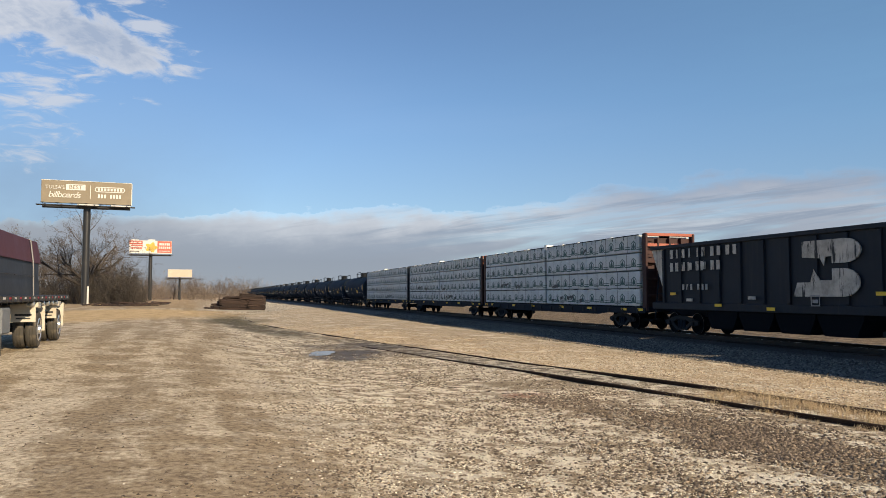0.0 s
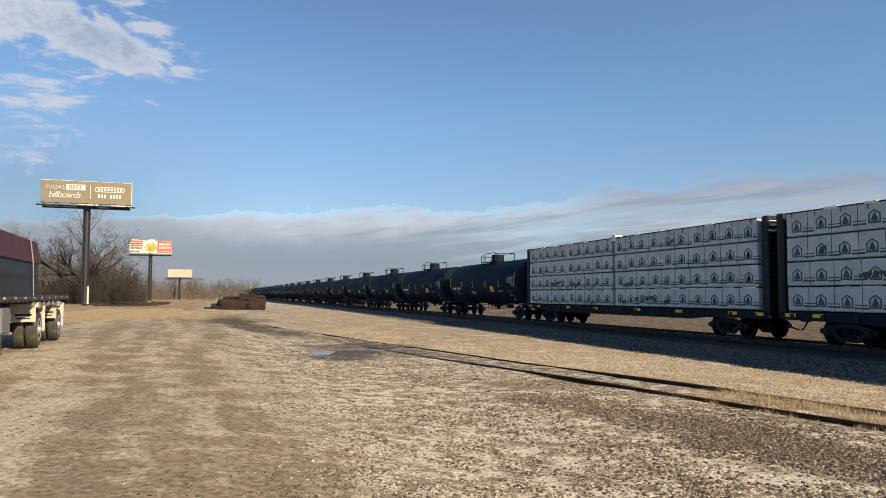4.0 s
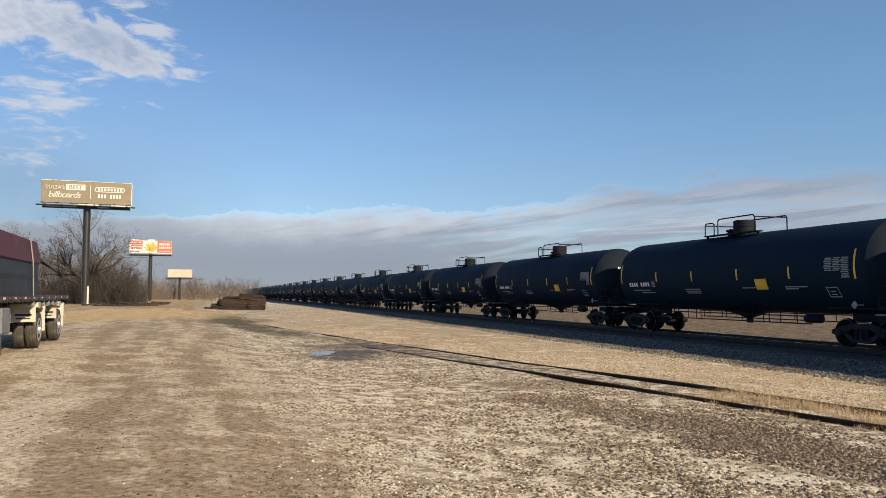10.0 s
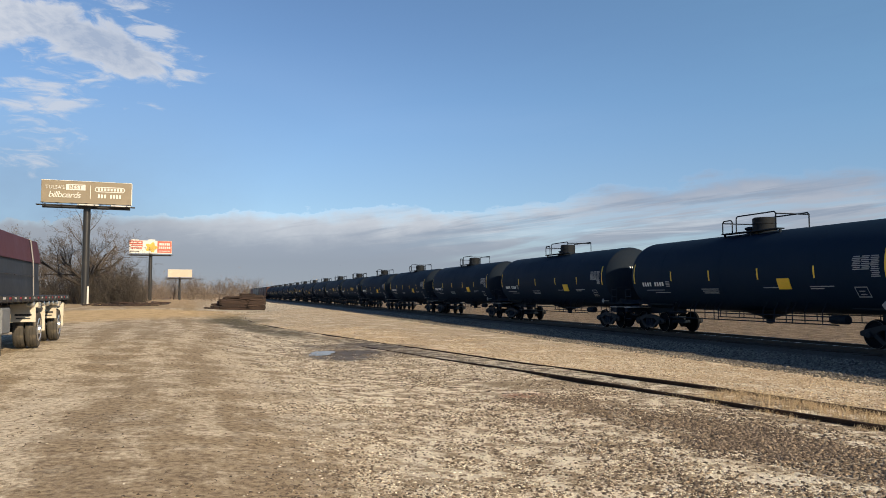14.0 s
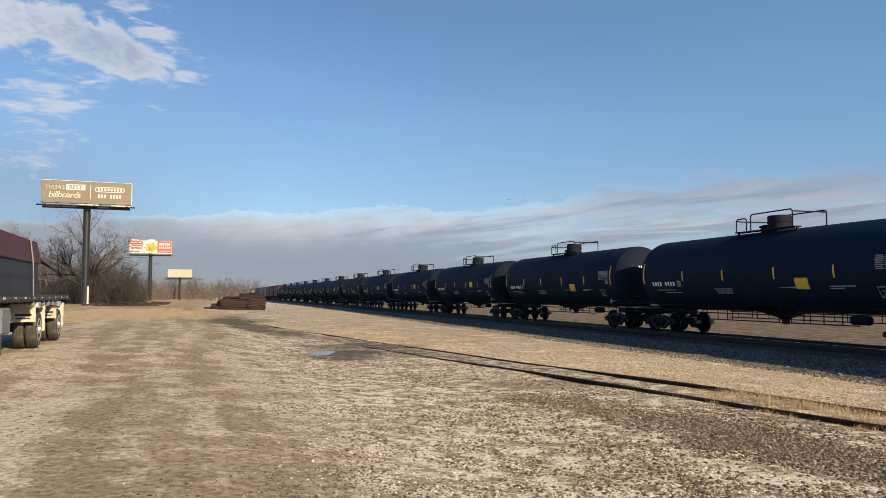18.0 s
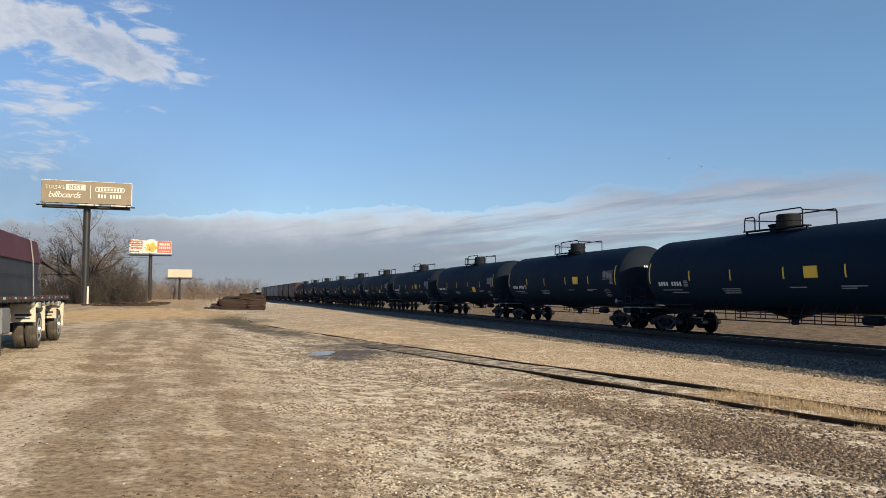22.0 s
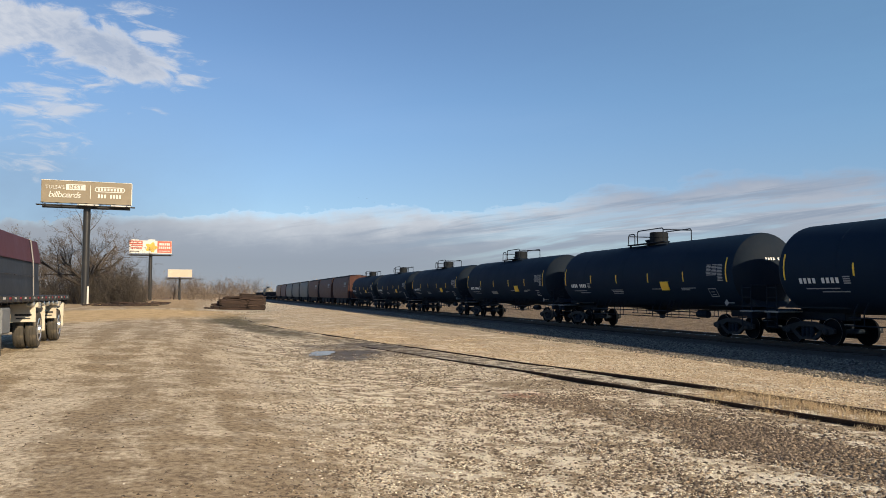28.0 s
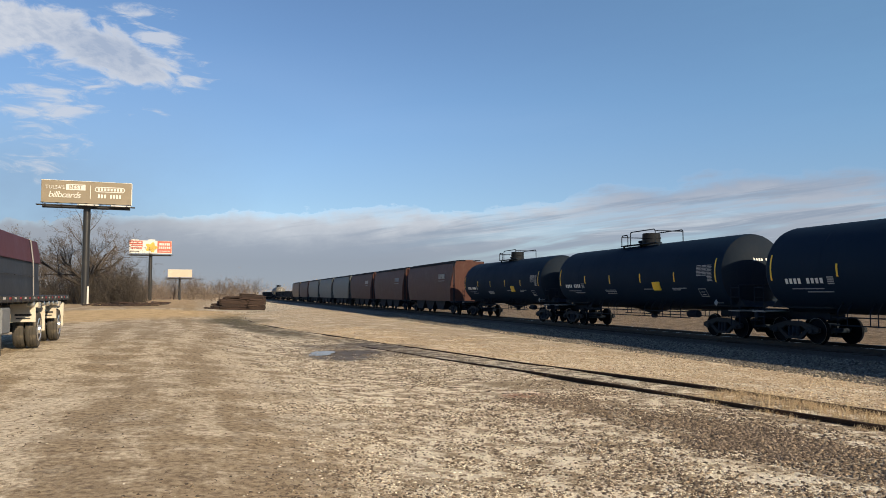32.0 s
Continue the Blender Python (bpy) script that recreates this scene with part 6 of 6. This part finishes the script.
flatbed = empty("flatbed_trailer", "black spread-axle flatbed trailer with white mud flaps", "trailer")
flatbed.matrix_basis = trailer_pose()
bm = B()
box(bm, (L / 2, W / 2, DZ - 0.04), (L, W - 0.1, 0.08), 0.01)
part("deck", bm, CHASSIS, flatbed)
for y in (0.0, W):
    bm = B()
    box(bm, (L / 2, y, DZ - 0.09), (L, 0.07, 0.16), 0.012)
    rail = part("side_rail", bm, CHASSIS, flatbed)
    for k in range(24):
        bm = B()
        box(bm, (0.2 + k * 0.6, y + (-0.05 if y == 0 else 0.05), DZ - 0.08), (0.07, 0.05, 0.14), 0.008)
        part("stake_pocket", bm, CHASSIS, rail)
        bm = B()
        box(bm, (0.45 + k * 0.6, y + (-0.037 if y == 0 else 0.037), DZ - 0.07), (0.26, 0.006, 0.05))
        part("reflector", bm, TAPERED if k % 2 else TAPEWHITE, rail)
bm = B()
box(bm, (-0.03, W / 2, DZ - 0.1), (0.08, W, 0.22), 0.02)
part("rear_header", bm, CHASSIS, flatbed)
for y in (0.85, 1.75):
    bm = B()
    prism(bm, [(0.1, DZ - 0.1), (L - 0.3, DZ - 0.1), (L - 0.3, DZ - 0.35), (L - 4, DZ - 0.6), (0.1, DZ - 0.5)], y - 0.06, y + 0.06)
    part("main_beam", bm, CHASSIS, flatbed)
for k in range(24):
    bm = B()
    box(bm, (0.3 + k * 0.6, W / 2, DZ - 0.16), (0.07, W - 0.1, 0.12))
    part("crossmember", bm, CHASSIS, flatbed)
for k in range(6):
    bm = B()
    lathe(bm, [(-0.1, 0.06), (0.08, 0.075), (0.1, 0.03)], 12, "Y", (2.4 + k * 0.8, W - 0.05, DZ - 0.25))
    part("strap_winch", bm, ALLOY, flatbed)


def road_wheel(x, y, outer):
    tyre = part("tyre", lathe(B(), [(-0.13, 0.30), (-0.14, 0.40), (-0.135, 0.485), (-0.10, 0.515), (-0.06, 0.52), (-0.055, 0.51), (-0.02, 0.51), (-0.015, 0.522), (0.015, 0.522), (0.02, 0.51), (0.055, 0.51), (0.06, 0.52), (0.10, 0.515), (0.135, 0.485), (0.14, 0.40), (0.13, 0.30)], 36, "Y"), RUBBER, None, smoothed=True)
    rim = part("rim", lathe(B(), [(0.12, 0.33), (-0.145, 0.33), (-0.155, 0.30), (-0.10, 0.27), (-0.11, 0.14), (-0.19, 0.12), (-0.2, 0.05), (0.1, 0.05)], 28, "Y"), ALLOY, tyre, "polished aluminium wheel", True)
    if not outer:
        rim.matrix_basis = pose(0, 0, 0, 0, 0, 180)
    tyre.parent = flatbed
    tyre.matrix_basis = pose(x, y, 0.52)


for x in (1.5, 5.1):
    for y, outer in ((0.18, True), (0.5, True), (W - 0.5, False), (W - 0.18, False)):
        road_wheel(x, y, outer)
    bm = B()
    rod(bm, (x, 0.4, 0.52), (x, W - 0.4, 0.52), 0.075, 10)
    part("axle", bm, CHASSIS, flatbed)
    for y in (0.0, W - 0.66):
        bm = B()
        box(bm, (x + 0.72, y + 0.33, 0.98), (0.03, 0.62, 0.46), 0.01)
        flap = part("mud_flap", bm, MUDFLAP, flatbed, "white mud flap with dark bars")
        for k in range(2):
            bm = B()
            box(bm, (x + 0.74, y + 0.33, 0.95 - k * 0.1), (0.012, 0.42 - k * 0.06, 0.055 - k * 0.02))
            part("mark_bar", bm, CHASSIS, flap)
        bm = B()
        prism(bm, [(x + 0.74, 1.16), (x + 0.74, 1.3), (x + 0.3, 1.3), (x + 0.36, 1.14)], y, y + 0.7)
        part("fender", bm, MUDFLAP, flatbed)
        bm = B()
        box(bm, (x - 0.66, y + 0.33, 0.85), (0.03, 0.66, 0.8), 0.01)
        part("mud_flap", bm, MUDFLAP, flatbed, "white rear mud flap")
bm = B()
box(bm, (9.5, W - 0.32, 0.9), (0.9, 0.6, 0.62), 0.04)
part("tool_box", bm, GREYBOX, flatbed, "grey tool box")
bm = B()
box(bm, (9.92, W - 0.34, 0.36), (0.06, 0.62, 0.5), 0.02)
part("rubber_flap", bm, RUBBER, flatbed)
for y in (0.5, W - 0.5):
    bm = B()
    box(bm, (L - 3.2, y, 0.68), (0.14, 0.14, 1.36), 0.01)
    box(bm, (L - 3.2, y, 0.04), (0.32, 0.32, 0.06), 0.01)
    part("landing_leg", bm, CHASSIS, flatbed)

load = empty("tarped_load", "tarped load, dark grey sides and red top, strapped down", "cargo")
load.matrix_basis = trailer_pose() @ Matrix.Translation((0, 0, DZ + 0.004))
r = random.Random(2)


def skirt(z0, z1, grow, material, name, label, steps):
    """One course of the cover, pulled in and rippled."""
    bm = B()
    x0, x1, y0, y1 = 5.1, 12.6, 0.06, W - 0.06
    n = 40
    rows = []
    for j in range(steps + 1):
        f = j / steps
        z = z0 + (z1 - z0) * f
        ring = []
        for k in range(n):
            a = k / n * 4
            side, w = int(a), a - int(a)
            cx, cy = [(x0 + (x1 - x0) * w, y0), (x1, y0 + (y1 - y0) * w), (x1 - (x1 - x0) * w, y1), (x0, y1 - (y1 - y0) * w)][side]
            dip = grow * f + 0.03 * noise.noise((cx * 1.3, cy * 1.3, z * 2.2))
            mx, my = (x0 + x1) / 2, (y0 + y1) / 2
            ring.append(bm.verts.new((cx + math.copysign(min(abs(dip), abs(cx - mx)), mx - cx) * (1 if dip > 0 else -1), cy + math.copysign(abs(dip), my - cy) * (1 if dip > 0 else -1), z)))
        rows.append(ring)
    for A, C in zip(rows, rows[1:]):
        for k in range(n):
            bm.faces.new((A[k], A[(k + 1) % n], C[(k + 1) % n], C[k]))
    bm.faces.new(rows[0][::-1])
    bm.faces.new(rows[-1])
    return part(name, bm, material, load, label, True)


skirt(0.0, 0.92, 0.05, TARPGREY, "side_cover", "dark grey tarpaulin side", 6)
skirt(0.90, 1.52, 0.10, TARPRED, "top_cover", "dark red tarpaulin top", 4)
for x in (6.4, 10.6):
    bm = B()
    pts = [(x, -0.01, -0.08), (x, 0.02, 0.9), (x, 0.1, 1.5), (x, 0.3, 1.54), (x, W - 0.3, 1.54), (x, W - 0.1, 1.5), (x, W - 0.02, 0.9), (x, W + 0.01, -0.08)]
    for a, b in zip(pts, pts[1:]):
        d = Vector(b) - Vector(a)
        box(bm, (Vector(a) + Vector(b)) / 2, (0.1, 0.014, d.length + 0.02), 0, Matrix.Rotation(math.atan2(-d.y, d.z), 4, "X"))
    part("strap", bm, STRAP, load, "grey webbing strap")
for x in (5.2, 7.0, 8.8, 10.4):
    bm = B()
    rod(bm, (x, W - 0.01, 0.52), (x + 1.8, W - 0.01, 0.5), 0.012, 5)
    part("bungee_cord", bm, CHASSIS, load)


# ---- birds ----
FEATHER = paint("dark feathers", (0.03, 0.028, 0.027), 0.8)


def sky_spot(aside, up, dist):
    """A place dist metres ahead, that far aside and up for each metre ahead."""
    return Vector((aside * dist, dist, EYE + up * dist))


BIRDS = []
for k in range(3):
    bird = empty("bird", "small dark bird in flight", "bird", "birds in flight")
    bm = B()
    lathe(bm, [(-0.22, 0.01), (-0.15, 0.04), (0.0, 0.065), (0.12, 0.05), (0.17, 0.04), (0.22, 0.03), (0.27, 0.008)], 10, "X")
    bmesh.ops.scale(bm, vec=(0.55, 0.55, 0.55), verts=bm.verts)
    part("body", bm, FEATHER, bird, smoothed=True)
    for side in (-1, 1):
        bm = B()
        lo = [bm.verts.new(v) for v in ((0.1, 0.02, 0.0), (0.06, 0.3, 0.02), (-0.06, 0.52, 0.0), (-0.08, 0.28, 0.01), (-0.1, 0.02, 0.0))]
        hi = [bm.verts.new(v.co + Vector((0, 0, 0.015))) for v in lo]
        bm.faces.new(lo[::-1])
        bm.faces.new(hi)
        for i in range(5):
            bm.faces.new((lo[i], lo[(i + 1) % 5], hi[(i + 1) % 5], hi[i]))
        if side < 0:
            bmesh.ops.scale(bm, vec=(1, -1, 1), verts=bm.verts)
        bmesh.ops.scale(bm, vec=(0.55, 0.55, 0.55), verts=bm.verts)
        BIRDS.append((part("wing", bm, FEATHER, bird), side, k, None))
    bm = B()
    prism(bm, [(-0.34, -0.012), (-0.18, -0.012), (-0.18, 0.012), (-0.34, 0.004)], -0.04, 0.04)
    bmesh.ops.scale(bm, vec=(0.55, 0.55, 0.55), verts=bm.verts)
    part("tail", bm, FEATHER, bird)
    BIRDS.append((bird, 0, k, ((0.0105 * k - 0.0135), (0.0, -0.0015, -0.006)[k], k * 3.0)))


# ---- what moves ----
def motions():
    times = [0, 4, 8, 12, 16, 20, 24, 28, 32]
    for car, s in TRAIN:
        walk(car, [(t, car_pose(s - travelled(t))) for t in times])
    # all wheels are of one size and roll alike: one set of keys serves every wheelset
    sets = [o for car, s in TRAIN for o in car.children if o.name.startswith("wheelset")]
    lead = sets[0]
    walk(lead, [(k / FPS, pose(0, 0, 0, 0, math.degrees(travelled(k / FPS) / 0.457) % 360, 0)) for k in range(32 * FPS + 1)])
    for o in sets[1:]:
        o.rotation_mode = "QUATERNION"
        o.animation_data_create().action = lead.animation_data.action
        o.animation_data.action_slot = lead.animation_data.action_slot
    # the clouds drift slowly to the right and down
    walk(near_clouds, [(0, pose(0, 0, EYE)), (32, pose(0, 0, EYE, -0.75, 0, -0.55))])
    walk(far_clouds, [(0, pose(0, 0, EYE)), (32, pose(0, 0, EYE, 0.0, 0, 0.12))])
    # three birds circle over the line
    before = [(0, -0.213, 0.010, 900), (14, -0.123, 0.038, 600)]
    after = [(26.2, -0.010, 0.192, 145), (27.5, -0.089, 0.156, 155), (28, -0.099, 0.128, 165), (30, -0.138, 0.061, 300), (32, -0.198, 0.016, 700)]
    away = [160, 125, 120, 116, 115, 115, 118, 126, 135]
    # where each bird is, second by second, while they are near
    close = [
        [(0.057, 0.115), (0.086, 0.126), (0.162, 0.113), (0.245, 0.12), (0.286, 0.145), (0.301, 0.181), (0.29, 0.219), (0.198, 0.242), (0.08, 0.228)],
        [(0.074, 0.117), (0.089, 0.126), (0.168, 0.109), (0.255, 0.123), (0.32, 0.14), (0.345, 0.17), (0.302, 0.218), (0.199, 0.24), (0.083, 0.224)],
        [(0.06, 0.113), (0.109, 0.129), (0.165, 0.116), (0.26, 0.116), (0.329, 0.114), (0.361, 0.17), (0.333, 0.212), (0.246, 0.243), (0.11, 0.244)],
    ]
    for o, side, k, shift in BIRDS:
        if side:
            rows = []
            for j in range(32 * 10 + 1):
                rows.append((j / 10, pose(0, 0, 0, side * (12 + 32 * math.sin(j * 2.6 + k * 2)), 0, 0)))
            walk(o, rows)
            continue
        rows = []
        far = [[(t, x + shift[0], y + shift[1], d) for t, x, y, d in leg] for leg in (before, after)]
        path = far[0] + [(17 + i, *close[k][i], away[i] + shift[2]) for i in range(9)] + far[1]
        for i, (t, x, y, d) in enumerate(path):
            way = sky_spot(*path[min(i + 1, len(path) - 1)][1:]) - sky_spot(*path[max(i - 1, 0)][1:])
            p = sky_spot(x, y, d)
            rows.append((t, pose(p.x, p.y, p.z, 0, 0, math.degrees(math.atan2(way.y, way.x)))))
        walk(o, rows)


motions()
